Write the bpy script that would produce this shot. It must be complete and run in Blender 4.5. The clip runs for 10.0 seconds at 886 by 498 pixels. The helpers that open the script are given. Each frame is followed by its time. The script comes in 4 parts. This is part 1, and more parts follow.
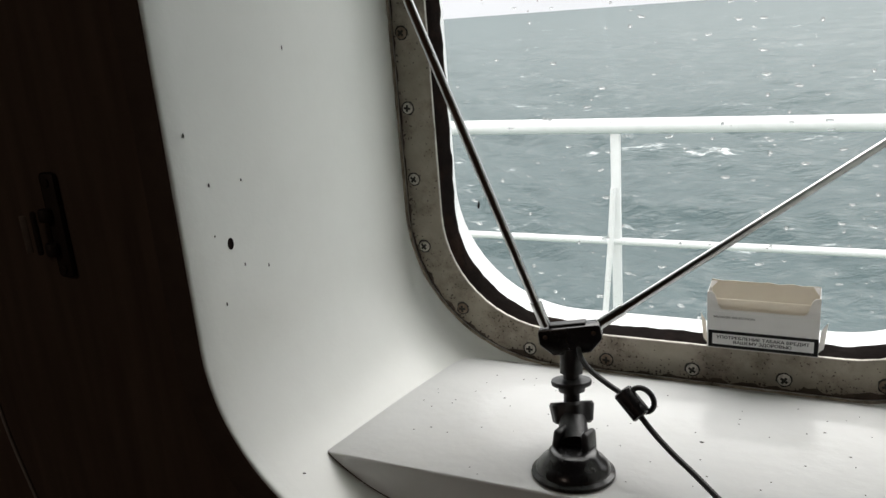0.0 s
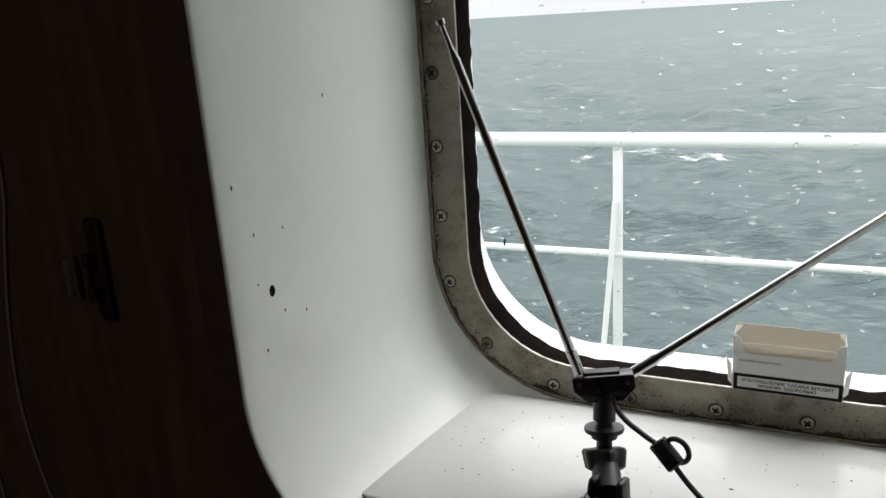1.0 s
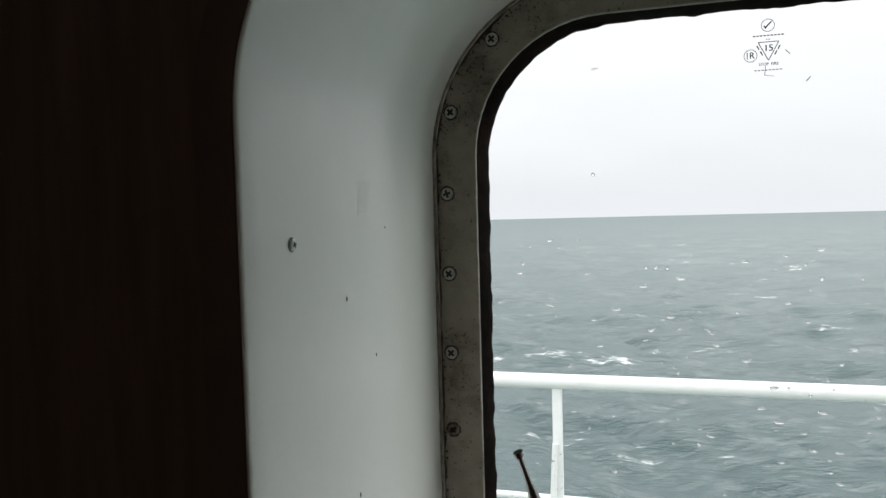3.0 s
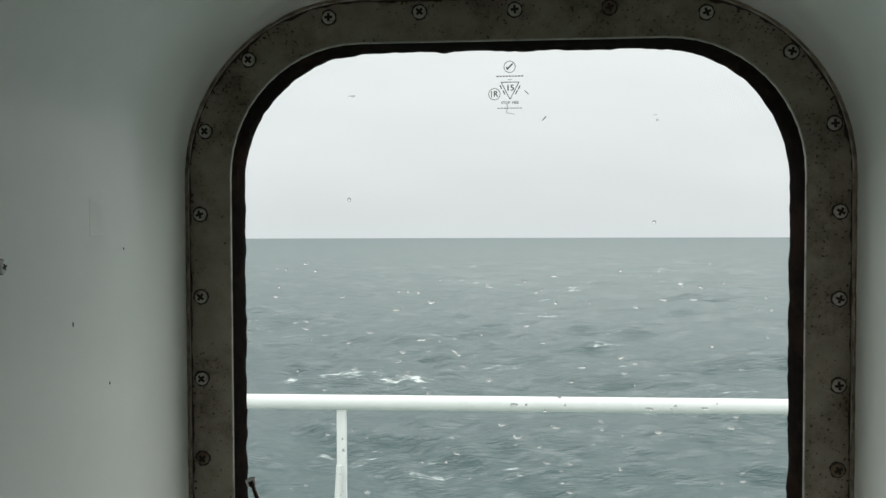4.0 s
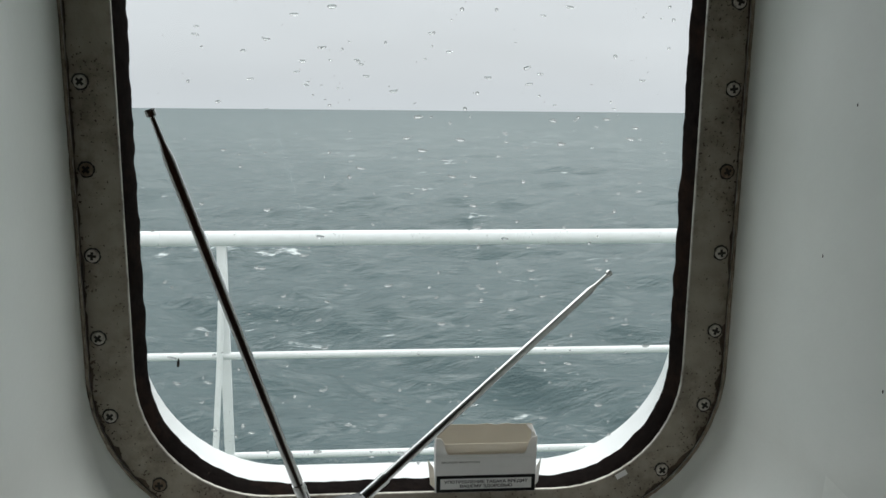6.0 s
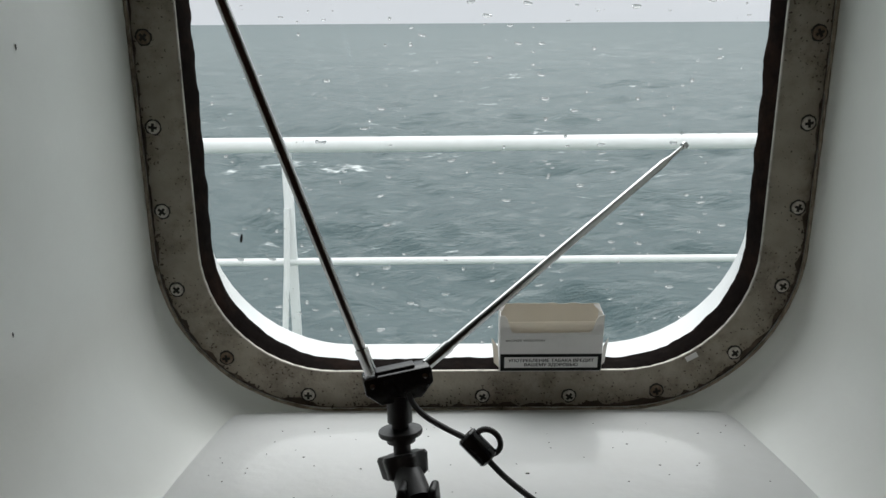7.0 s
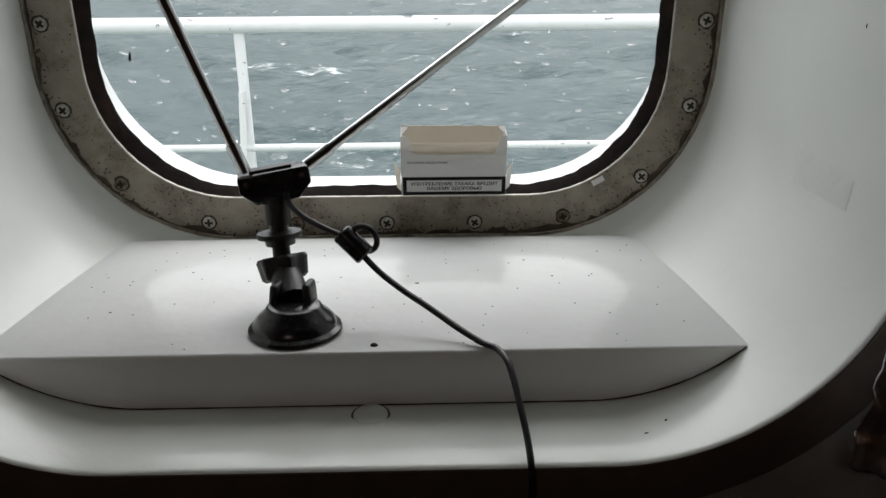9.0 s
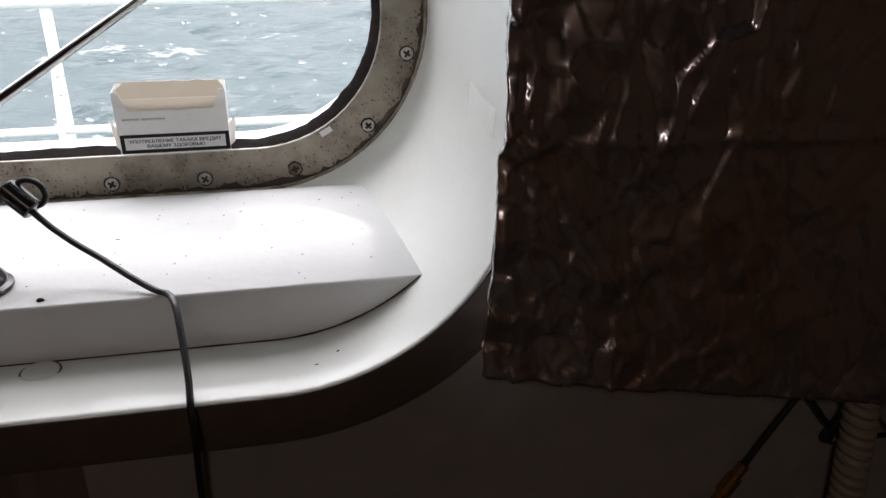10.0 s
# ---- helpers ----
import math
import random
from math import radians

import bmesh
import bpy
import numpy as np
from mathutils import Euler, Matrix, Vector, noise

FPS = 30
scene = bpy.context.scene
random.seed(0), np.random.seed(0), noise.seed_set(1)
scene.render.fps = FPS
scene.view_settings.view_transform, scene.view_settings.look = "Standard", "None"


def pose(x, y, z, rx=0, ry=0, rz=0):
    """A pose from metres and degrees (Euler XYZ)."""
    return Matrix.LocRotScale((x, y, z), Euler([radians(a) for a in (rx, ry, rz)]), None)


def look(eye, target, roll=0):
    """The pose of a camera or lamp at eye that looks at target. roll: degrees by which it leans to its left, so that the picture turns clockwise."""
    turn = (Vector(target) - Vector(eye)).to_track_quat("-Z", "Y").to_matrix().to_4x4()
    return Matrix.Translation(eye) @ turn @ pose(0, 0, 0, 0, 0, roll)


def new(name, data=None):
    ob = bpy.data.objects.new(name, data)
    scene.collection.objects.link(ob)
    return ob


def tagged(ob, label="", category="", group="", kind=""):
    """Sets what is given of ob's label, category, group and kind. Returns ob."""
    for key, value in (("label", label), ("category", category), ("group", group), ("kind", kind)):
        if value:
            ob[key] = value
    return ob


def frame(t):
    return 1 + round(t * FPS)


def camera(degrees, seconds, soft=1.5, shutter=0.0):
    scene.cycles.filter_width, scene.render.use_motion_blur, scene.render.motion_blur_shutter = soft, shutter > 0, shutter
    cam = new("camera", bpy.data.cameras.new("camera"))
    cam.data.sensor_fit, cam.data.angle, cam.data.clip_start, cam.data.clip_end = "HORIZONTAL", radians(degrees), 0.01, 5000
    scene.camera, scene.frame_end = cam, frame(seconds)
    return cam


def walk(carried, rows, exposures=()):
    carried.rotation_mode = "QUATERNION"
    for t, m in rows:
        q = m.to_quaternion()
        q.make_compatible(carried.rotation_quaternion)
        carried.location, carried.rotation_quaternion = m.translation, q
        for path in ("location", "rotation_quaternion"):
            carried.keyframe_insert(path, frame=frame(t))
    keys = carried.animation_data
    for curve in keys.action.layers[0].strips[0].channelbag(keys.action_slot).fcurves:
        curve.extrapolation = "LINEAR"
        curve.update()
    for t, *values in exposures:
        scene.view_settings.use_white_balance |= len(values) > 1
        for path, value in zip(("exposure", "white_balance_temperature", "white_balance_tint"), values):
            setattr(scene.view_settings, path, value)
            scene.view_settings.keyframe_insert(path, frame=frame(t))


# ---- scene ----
cam = camera(57.8, 10.0)
PATH = [
    (0, (0.09, -0.6, -0.043), (-0.762, 1.116, -0.617), -4.6),
    (0.5, (0.097, -0.621, -0.058), (-0.748, 1.081, -0.68), -4.3),
    (0.8, (0.08, -0.617, -0.035), (-0.757, 1.085, -0.667), -4.0),
    (1, (0.065, -0.61, -0.01), (-0.771, 1.115, -0.582), -3.7),
    (1.5, (0.031, -0.604, 0.038), (-0.813, 1.172, -0.329), -2.9),
    (2, (0.006, -0.601, 0.069), (-0.84, 1.194, -0.181), -2.4),
    (2.2, (-0.003, -0.596, 0.077), (-0.841, 1.207, -0.146), -2.3),
    (3.3, (-0.04, -0.582, 0.115), (-0.558, 1.348, 0.046), -1.1),
    (3.5, (-0.036, -0.581, 0.115), (-0.459, 1.373, 0.053), -0.7),
    (4, (-0.005, -0.582, 0.113), (-0.156, 1.411, 0.057), -0.2),
    (4.5, (0.011, -0.574, 0.103), (0.082, 1.424, 0.054), -0.1),
    (5, (0.006, -0.576, 0.073), (0.216, 1.409, -0.052), 0.3),
    (5.5, (-0.002, -0.574, 0.048), (0.262, 1.397, -0.17), 0.5),
    (6, (-0.026, -0.577, -0.009), (0.129, 1.383, -0.377), 0.6),
    (6.2, (-0.03, -0.573, -0.032), (0.046, 1.376, -0.476), 0.0),
    (7.3, (-0.021, -0.565, -0.054), (-0.027, 1.343, -0.651), -0.4),
    (7.5, (-0.017, -0.566, -0.067), (-0.02, 1.333, -0.693), -0.4),
    (8, (-0.01, -0.566, -0.067), (-0.015, 1.316, -0.743), -0.4),
    (8.5, (0.0, -0.565, -0.082), (-0.01, 1.31, -0.777), -0.4),
    (9, (0.031, -0.573, -0.107), (0.078, 1.264, -0.897), -0.1),
    (9.5, (0.072, -0.592, -0.123), (0.266, 1.215, -0.958), -0.2),
    (9.7, (0.095, -0.594, -0.128), (0.353, 1.204, -0.967), 0.1),
    (10, (0.137, -0.598, -0.123), (0.485, 1.183, -0.963), 0.3),
]
EXPOSURES = [(0.0, 0.38, 6700, 15), (0.6, 0.44, 6750, 16), (1.0, 0.40, 6600, 14), (2.2, 0.30, 6550, 14), (3.5, 0.20, 6600, 12), (4.0, 0.0, 6600, 8), (4.5, -0.16, 6600, 8), (5.5, -0.20, 6450, 10), (6.2, -0.15, 6400, 10), (7.5, -0.04, 6450, 14), (9.0, 0.17, 6500, 15), (10.0, 0.98, 6450, 22)]
walk(cam, [(t, look(eye, target, roll)) for t, eye, target, roll in PATH], EXPOSURES)

# ---- light: an overcast sky over the sea ----
world = bpy.data.worlds.new("overcast_sky")
scene.world = world
world.use_nodes = True
wt = world.node_tree
wt.nodes.clear()
w_out = wt.nodes.new("ShaderNodeOutputWorld")
w_bg = wt.nodes.new("ShaderNodeBackground")
w_bg.inputs["Strength"].default_value = 1.0
w_sky = wt.nodes.new("ShaderNodeTexSky")
w_sky.sky_type, w_sky.sun_disc = "NISHITA", False
w_sky.sun_elevation, w_sky.sun_rotation, w_sky.dust_density = radians(47), radians(10), 4.0
w_dim = wt.nodes.new("ShaderNodeVectorMath")
w_dim.operation = "SCALE"
w_dim.inputs["Scale"].default_value = 0.06
w_co = wt.nodes.new("ShaderNodeTexCoord")
w_sep = wt.nodes.new("ShaderNodeSeparateXYZ")
w_ramp = wt.nodes.new("ShaderNodeValToRGB")
w_ramp.color_ramp.elements[0].position, w_ramp.color_ramp.elements[0].color = 0.0, (0.87, 0.895, 0.932, 1)
w_ramp.color_ramp.elements[1].position, w_ramp.color_ramp.elements[1].color = 0.20, (0.955, 0.97, 0.998, 1)
for w_at, w_level in ((0.31, 1.12), (0.42, 2.85), (0.6, 2.8), (1.0, 1.9)):
    w_ramp.color_ramp.elements.new(w_at).color = (w_level, w_level * 1.01, w_level * 1.0, 1)
w_noise = wt.nodes.new("ShaderNodeTexNoise")
w_noise.inputs["Scale"].default_value, w_noise.inputs["Detail"].default_value = 2.2, 4.0
w_map = wt.nodes.new("ShaderNodeMapping")
w_map.inputs["Scale"].default_value = (1, 1, 4)
w_cloud = wt.nodes.new("ShaderNodeMapRange")
w_cloud.inputs["To Min"].default_value, w_cloud.inputs["To Max"].default_value = 0.86, 1.12
w_mul = wt.nodes.new("ShaderNodeVectorMath")
w_mul.operation = "SCALE"
w_mix = wt.nodes.new("ShaderNodeMixRGB")
w_mix.inputs["Fac"].default_value = 0.08
for a, b in ((w_sky.outputs[0], w_dim.inputs[0]), (w_co.outputs["Generated"], w_sep.inputs[0]), (w_sep.outputs["Z"], w_ramp.inputs[0]),
             (w_co.outputs["Generated"], w_map.inputs[0]), (w_map.outputs[0], w_noise.inputs[0]), (w_noise.outputs[0], w_cloud.inputs[0]),
             (w_ramp.outputs[0], w_mul.inputs[0]), (w_cloud.outputs[0], w_mul.inputs["Scale"]), (w_mul.outputs[0], w_mix.inputs[1]),
             (w_dim.outputs[0], w_mix.inputs[2]), (w_mix.outputs[0], w_bg.inputs["Color"]), (w_bg.outputs[0], w_out.inputs[0])):
    wt.links.new(a, b)
sun = new("sun", bpy.data.lights.new("sun", "SUN"))
sun.data.energy, sun.data.angle, sun.data.color = 0.85, radians(60), (1.0, 0.98, 0.95)
sun.matrix_world = look((0.35, 2, 2.2), (0, 0, 0))


# ---- materials ----
def material(name, color, rough=0.5, metal=0.0, vary=0.12, scale=40.0, dirt=None, dirt_amount=0.35, dirt_scale=8.0, bump=0.0, bump_scale=200.0, spec=0.5, stretch=(1, 1, 1), pits=0.0, pit_scale=260.0, pit_color=(0.03, 0.024, 0.018), dirt_from=0.5):
    """Two scales of colour change (grain; stains and the foil's painted reflections), uneven gloss and a fine relief,
    in metres of the object.
    """
    m = bpy.data.materials.new(name)
    m.use_nodes = True
    nt = m.node_tree
    p = nt.nodes["Principled BSDF"]
    p.inputs["Metallic"].default_value, p.inputs["Specular IOR Level"].default_value = metal, spec
    co = nt.nodes.new("ShaderNodeTexCoord")
    mp = nt.nodes.new("ShaderNodeMapping")
    mp.inputs["Scale"].default_value = stretch
    nt.links.new(co.outputs["Object"], mp.inputs[0])
    fine = nt.nodes.new("ShaderNodeTexNoise")
    fine.inputs["Scale"].default_value, fine.inputs["Detail"].default_value = scale, 6
    nt.links.new(mp.outputs[0], fine.inputs[0])
    big = nt.nodes.new("ShaderNodeTexNoise")
    big.inputs["Scale"].default_value, big.inputs["Detail"].default_value = dirt_scale, 8
    big.inputs["Roughness"].default_value = 0.7
    nt.links.new(mp.outputs[0], big.inputs[0])
    rng = nt.nodes.new("ShaderNodeMapRange")
    rng.inputs["From Min"].default_value, rng.inputs["From Max"].default_value = 0.25, 0.75
    rng.inputs["To Min"].default_value, rng.inputs["To Max"].default_value = 1 - vary, 1 + vary
    nt.links.new(fine.outputs[0], rng.inputs[0])
    base = nt.nodes.new("ShaderNodeVectorMath")
    base.operation = "SCALE"
    base.inputs[0].default_value = color
    nt.links.new(rng.outputs[0], base.inputs["Scale"])
    stain = nt.nodes.new("ShaderNodeMapRange")
    stain.inputs["From Min"].default_value, stain.inputs["From Max"].default_value = dirt_from, dirt_from + 0.22
    stain.inputs["To Max"].default_value = dirt_amount
    nt.links.new(big.outputs[0], stain.inputs[0])
    mix = nt.nodes.new("ShaderNodeMixRGB")
    mix.inputs[2].default_value = (*(dirt or [c * 0.6 for c in color]), 1)
    nt.links.new(stain.outputs[0], mix.inputs[0])
    nt.links.new(base.outputs[0], mix.inputs[1])
    colour = mix.outputs[0]
    if pits:
        dots, where = nt.nodes.new("ShaderNodeTexNoise"), nt.nodes.new("ShaderNodeMapRange")
        dots.inputs["Scale"].default_value, dots.inputs["Detail"].default_value = pit_scale, 3
        where.inputs["From Min"].default_value, where.inputs["From Max"].default_value = 0.66 - 0.1 * pits, 0.70 - 0.1 * pits
        nt.links.new(co.outputs["Object"], dots.inputs[0])
        patchy = nt.nodes.new("ShaderNodeMath")
        patchy.operation = "MULTIPLY_ADD"
        patchy.inputs[1].default_value, patchy.inputs[2].default_value = 0.45, -0.225
        nt.links.new(big.outputs[0], patchy.inputs[0])
        both = nt.nodes.new("ShaderNodeMath")
        nt.links.new(dots.outputs[0], both.inputs[0])
        nt.links.new(patchy.outputs[0], both.inputs[1])
        nt.links.new(both.outputs[0], where.inputs[0])
        spot = nt.nodes.new("ShaderNodeMixRGB")
        spot.inputs[2].default_value = (*pit_color, 1)
        nt.links.new(where.outputs[0], spot.inputs[0])
        nt.links.new(colour, spot.inputs[1])
        colour = spot.outputs[0]
    nt.links.new(colour, p.inputs["Base Color"])
    gloss = nt.nodes.new("ShaderNodeMapRange")
    gloss.inputs["To Min"].default_value, gloss.inputs["To Max"].default_value = max(0.02, rough - 0.08), min(1.0, rough + 0.1)
    nt.links.new(big.outputs[0], gloss.inputs[0])
    nt.links.new(gloss.outputs[0], p.inputs["Roughness"])
    if bump:
        relief = nt.nodes.new("ShaderNodeTexNoise")
        relief.inputs["Scale"].default_value, relief.inputs["Detail"].default_value = bump_scale, 3
        nt.links.new(co.outputs["Object"], relief.inputs[0])
        b = nt.nodes.new("ShaderNodeBump")
        b.inputs["Strength"].default_value, b.inputs["Distance"].default_value = bump, 0.002
        nt.links.new(relief.outputs[0], b.inputs["Height"])
        nt.links.new(b.outputs[0], p.inputs["Normal"])
    return m


def glass(name, tint, ior):
    m = bpy.data.materials.new(name)
    m.use_nodes = True
    nt = m.node_tree
    nt.nodes.clear()
    out = nt.nodes.new("ShaderNodeOutputMaterial")
    mix, clear, gloss, fres = (nt.nodes.new("ShaderNode" + k) for k in ("MixShader", "BsdfTransparent", "BsdfGlossy", "Fresnel"))
    clear.inputs[0].default_value = (*tint, 1)
    gloss.inputs["Roughness"].default_value = 0.01
    fres.inputs["IOR"].default_value = ior
    nt.links.new(fres.outputs[0], mix.inputs[0])
    nt.links.new(clear.outputs[0], mix.inputs[1])
    nt.links.new(gloss.outputs[0], mix.inputs[2])
    nt.links.new(mix.outputs[0], out.inputs[0])
    return m


def thin_card(m, amount):
    """Lets some light through, as thin card does."""
    nt = m.node_tree
    out = nt.nodes["Material Output"]
    p = nt.nodes["Principled BSDF"]
    mix, back = nt.nodes.new("ShaderNodeMixShader"), nt.nodes.new("ShaderNodeBsdfTranslucent")
    mix.inputs[0].default_value, back.inputs[0].default_value = amount, (0.80, 0.76, 0.68, 1)
    nt.links.new(p.outputs[0], mix.inputs[1])
    nt.links.new(back.outputs[0], mix.inputs[2])
    nt.links.new(mix.outputs[0], out.inputs[0])
    return m


def water_drop():
    """Clear water with white translucency, which scatters light to stand in for refracted sky."""
    m = bpy.data.materials.new("rain_water")
    m.use_nodes = True
    nt = m.node_tree
    p, out = nt.nodes["Principled BSDF"], nt.nodes["Material Output"]
    p.inputs["Transmission Weight"].default_value, p.inputs["IOR"].default_value, p.inputs["Roughness"].default_value = 1.0, 1.34, 0.0
    mix, milky = nt.nodes.new("ShaderNodeMixShader"), nt.nodes.new("ShaderNodeBsdfTranslucent")
    milky.inputs[0].default_value, mix.inputs[0].default_value = (0.95, 0.96, 0.96, 1), 0.09
    nt.links.new(p.outputs[0], mix.inputs[1])
    nt.links.new(milky.outputs[0], mix.inputs[2])
    nt.links.new(mix.outputs[0], out.inputs[0])
    return m


def sea_material():
    m = bpy.data.materials.new("sea_water")
    m.use_nodes = True
    nt = m.node_tree
    nt.nodes.clear()
    out, body, shine, blend, fres, cap = (nt.nodes.new("ShaderNode" + k) for k in ("OutputMaterial", "BsdfDiffuse", "BsdfGlossy", "MixShader", "Fresnel", "Math"))
    shine.inputs["Roughness"].default_value, fres.inputs["IOR"].default_value = 0.3, 1.33
    cap.operation, cap.inputs[1].default_value = "MINIMUM", 0.2
    for a, b in ((fres.outputs[0], cap.inputs[0]), (cap.outputs[0], blend.inputs[0]), (body.outputs[0], blend.inputs[1]), (shine.outputs[0], blend.inputs[2]), (blend.outputs[0], out.inputs[0])):
        nt.links.new(a, b)
    geo = nt.nodes.new("ShaderNodeNewGeometry")
    def noise_at(scale, detail, sx, sy, rough=0.6):
        mp = nt.nodes.new("ShaderNodeMapping")
        mp.inputs["Scale"].default_value = (sx, sy, 1)
        n = nt.nodes.new("ShaderNodeTexNoise")
        n.inputs["Scale"].default_value, n.inputs["Detail"].default_value, n.inputs["Roughness"].default_value = scale, detail, rough
        nt.links.new(geo.outputs["Position"], mp.inputs[0])
        nt.links.new(mp.outputs[0], n.inputs[0])
        return n
    # foam: streaky patches broken up by a finer pattern
    patch, crumb = noise_at(0.13, 5, 0.45, 1.5), noise_at(0.9, 6, 0.5, 1.7, 0.75)
    mul = nt.nodes.new("ShaderNodeMath")
    mul.operation = "MULTIPLY"
    nt.links.new(patch.outputs[0], mul.inputs[0])
    nt.links.new(crumb.outputs[0], mul.inputs[1])
    ramp = nt.nodes.new("ShaderNodeMapRange")
    ramp.inputs["From Min"].default_value, ramp.inputs["From Max"].default_value = 0.358, 0.43
    nt.links.new(mul.outputs[0], ramp.inputs[0])
    tone = noise_at(0.05, 4, 0.5, 1.2)
    deep = nt.nodes.new("ShaderNodeMixRGB")
    deep.inputs[1].default_value, deep.inputs[2].default_value = (0.038, 0.069, 0.074, 1), (0.063, 0.096, 0.102, 1)
    nt.links.new(tone.outputs[0], deep.inputs[0])
    foam = nt.nodes.new("ShaderNodeMixRGB")
    foam.inputs[2].default_value = (0.62, 0.66, 0.66, 1)
    nt.links.new(ramp.outputs[0], foam.inputs[0])
    nt.links.new(deep.outputs[0], foam.inputs[1])
    nt.links.new(foam.outputs[0], body.inputs["Color"])
    chop, swell = noise_at(1.7, 6, 0.6, 1.5, 0.68), noise_at(0.30, 5, 0.5, 1.6)
    b1, b2 = nt.nodes.new("ShaderNodeBump"), nt.nodes.new("ShaderNodeBump")
    b1.inputs["Strength"].default_value, b1.inputs["Distance"].default_value = 1.0, 0.2
    b2.inputs["Strength"].default_value, b2.inputs["Distance"].default_value = 1.0, 0.46
    nt.links.new(swell.outputs[0], b2.inputs["Height"])
    nt.links.new(chop.outputs[0], b1.inputs["Height"])
    nt.links.new(b2.outputs[0], b1.inputs["Normal"])
    for node in (body, shine, fres):
        nt.links.new(b1.outputs[0], node.inputs["Normal"])
    return m


LINING = material("gloss_white_lining", (0.795, 0.812, 0.775), 0.22, vary=0.012, scale=60, dirt=(0.71, 0.70, 0.65), dirt_amount=0.2, dirt_scale=5, bump=0.05, bump_scale=260)
LEDGE = material("wet_white_paint", (0.805, 0.815, 0.81), 0.07, vary=0.012, scale=60, dirt=(0.70, 0.69, 0.65), dirt_amount=0.3, dirt_scale=7, bump=0.14, bump_scale=110, spec=0.11)
STEEL = material("weathered_frame_steel", (0.305, 0.270, 0.218), 0.42, metal=0.4, vary=0.18, scale=60, dirt=(0.085, 0.056, 0.036), dirt_amount=0.8, dirt_scale=21, dirt_from=0.47, bump=0.25, bump_scale=420, pits=0.31, pit_scale=400, pit_color=(0.07, 0.05, 0.035))
SCREW = material("screw_steel", (0.56, 0.53, 0.47), 0.38, metal=0.3, vary=0.2, scale=300, dirt=(0.12, 0.09, 0.065), dirt_amount=0.9, dirt_scale=210)
EDGE_STEEL = material("light_edge_steel", (0.50, 0.47, 0.42), 0.4, metal=0.5, vary=0.2, scale=120, dirt=(0.12, 0.09, 0.065), dirt_amount=0.9, dirt_scale=40)
GRIME_AND_SHADE = material("black_grime_and_shade", (0.03, 0.026, 0.022), 0.8, vary=0.2, scale=300)
RUBBER_AND_SHADE = material("black_sealant_and_shade", (0.010, 0.007, 0.006), 0.85, vary=0.35, scale=150, dirt=(0.042, 0.022, 0.014), dirt_amount=0.7, dirt_scale=16, bump=0.3, bump_scale=240, spec=0.05)
CAULK = material("old_caulk", (0.33, 0.28, 0.215), 0.7, vary=0.3, scale=200, dirt=(0.06, 0.045, 0.03), dirt_amount=1.0, dirt_scale=45, bump=0.6, bump_scale=300)
HULL = material("exterior_white_paint", (0.76, 0.77, 0.77), 0.4, vary=0.04, scale=60, dirt=(0.6, 0.58, 0.52), dirt_amount=0.25, dirt_scale=14, bump=0.1)
PANE = glass("window_glass", (0.955, 0.975, 0.97), 1.35)
DROP = water_drop()
SEA = sea_material()
VENEER = material("dark_wood_veneer", (0.158, 0.122, 0.096), 0.45, vary=0.25, scale=14, dirt=(0.13, 0.085, 0.06), dirt_amount=0.5, dirt_scale=5, bump=0.1, bump_scale=120, stretch=(6, 6, 0.6))
LAMINATE = material("grey_laminate", (0.32, 0.31, 0.288), 0.5, vary=0.1, scale=50, dirt=(0.22, 0.20, 0.178), dirt_amount=0.5, dirt_scale=6, bump=0.1)
TRIM = material("brown_trim", (0.145, 0.115, 0.095), 0.5, vary=0.15, scale=60, dirt_amount=0.5, dirt_scale=9)
CABIN = material("cabin_beige", (0.42, 0.42, 0.43), 0.6, vary=0.08, scale=20, dirt_amount=0.2, dirt_scale=2)
PANEL = material("brown_cabin_panel", (0.30, 0.215, 0.15), 0.5, vary=0.15, scale=14, dirt=(0.17, 0.12, 0.085), dirt_amount=0.6, dirt_scale=1.6, stretch=(3, 3, 0.5))
FLOOR = material("cabin_carpet", (0.13, 0.105, 0.09), 0.9, vary=0.25, scale=120, dirt_amount=0.4, dirt_scale=4)
BLACK = material("black_plastic", (0.016, 0.016, 0.017), 0.42, vary=0.2, scale=90, dirt=(0.035, 0.035, 0.035), dirt_amount=0.4, dirt_scale=60, bump=0.1, bump_scale=500)
BLACK_GLOSS = material("glossy_black_rubber", (0.013, 0.013, 0.014), 0.22, vary=0.2, scale=90, dirt=(0.05, 0.05, 0.05), dirt_amount=0.3, dirt_scale=70)
CHROME = material("chrome_rod", (0.56, 0.56, 0.56), 0.1, metal=1.0, vary=0.05, scale=200, dirt=(0.4, 0.4, 0.4), dirt_amount=0.3, dirt_scale=60)
CARD = material("white_card", (0.80, 0.80, 0.79), 0.4, vary=0.02, scale=150, dirt=(0.62, 0.60, 0.56), dirt_amount=0.3, dirt_scale=30)
CARD_IN = material("cream_card", (0.80, 0.755, 0.68), 0.6, vary=0.05, scale=120, dirt=(0.62, 0.54, 0.43), dirt_amount=0.4, dirt_scale=30)
thin_card(CARD_IN, 0.42)
CARD_BACK = material("grey_cream_card", (0.60, 0.56, 0.50), 0.6, vary=0.07, scale=90, dirt=(0.50, 0.45, 0.38), dirt_amount=0.5, dirt_scale=45)
thin_card(CARD_BACK, 0.4)
thin_card(CARD, 0.2)
RUST = material("rusty_screw", (0.17, 0.12, 0.08), 0.6, metal=0.2, vary=0.3, scale=300, dirt=(0.32, 0.28, 0.23), dirt_amount=0.6, dirt_scale=150, bump=0.4, bump_scale=600)
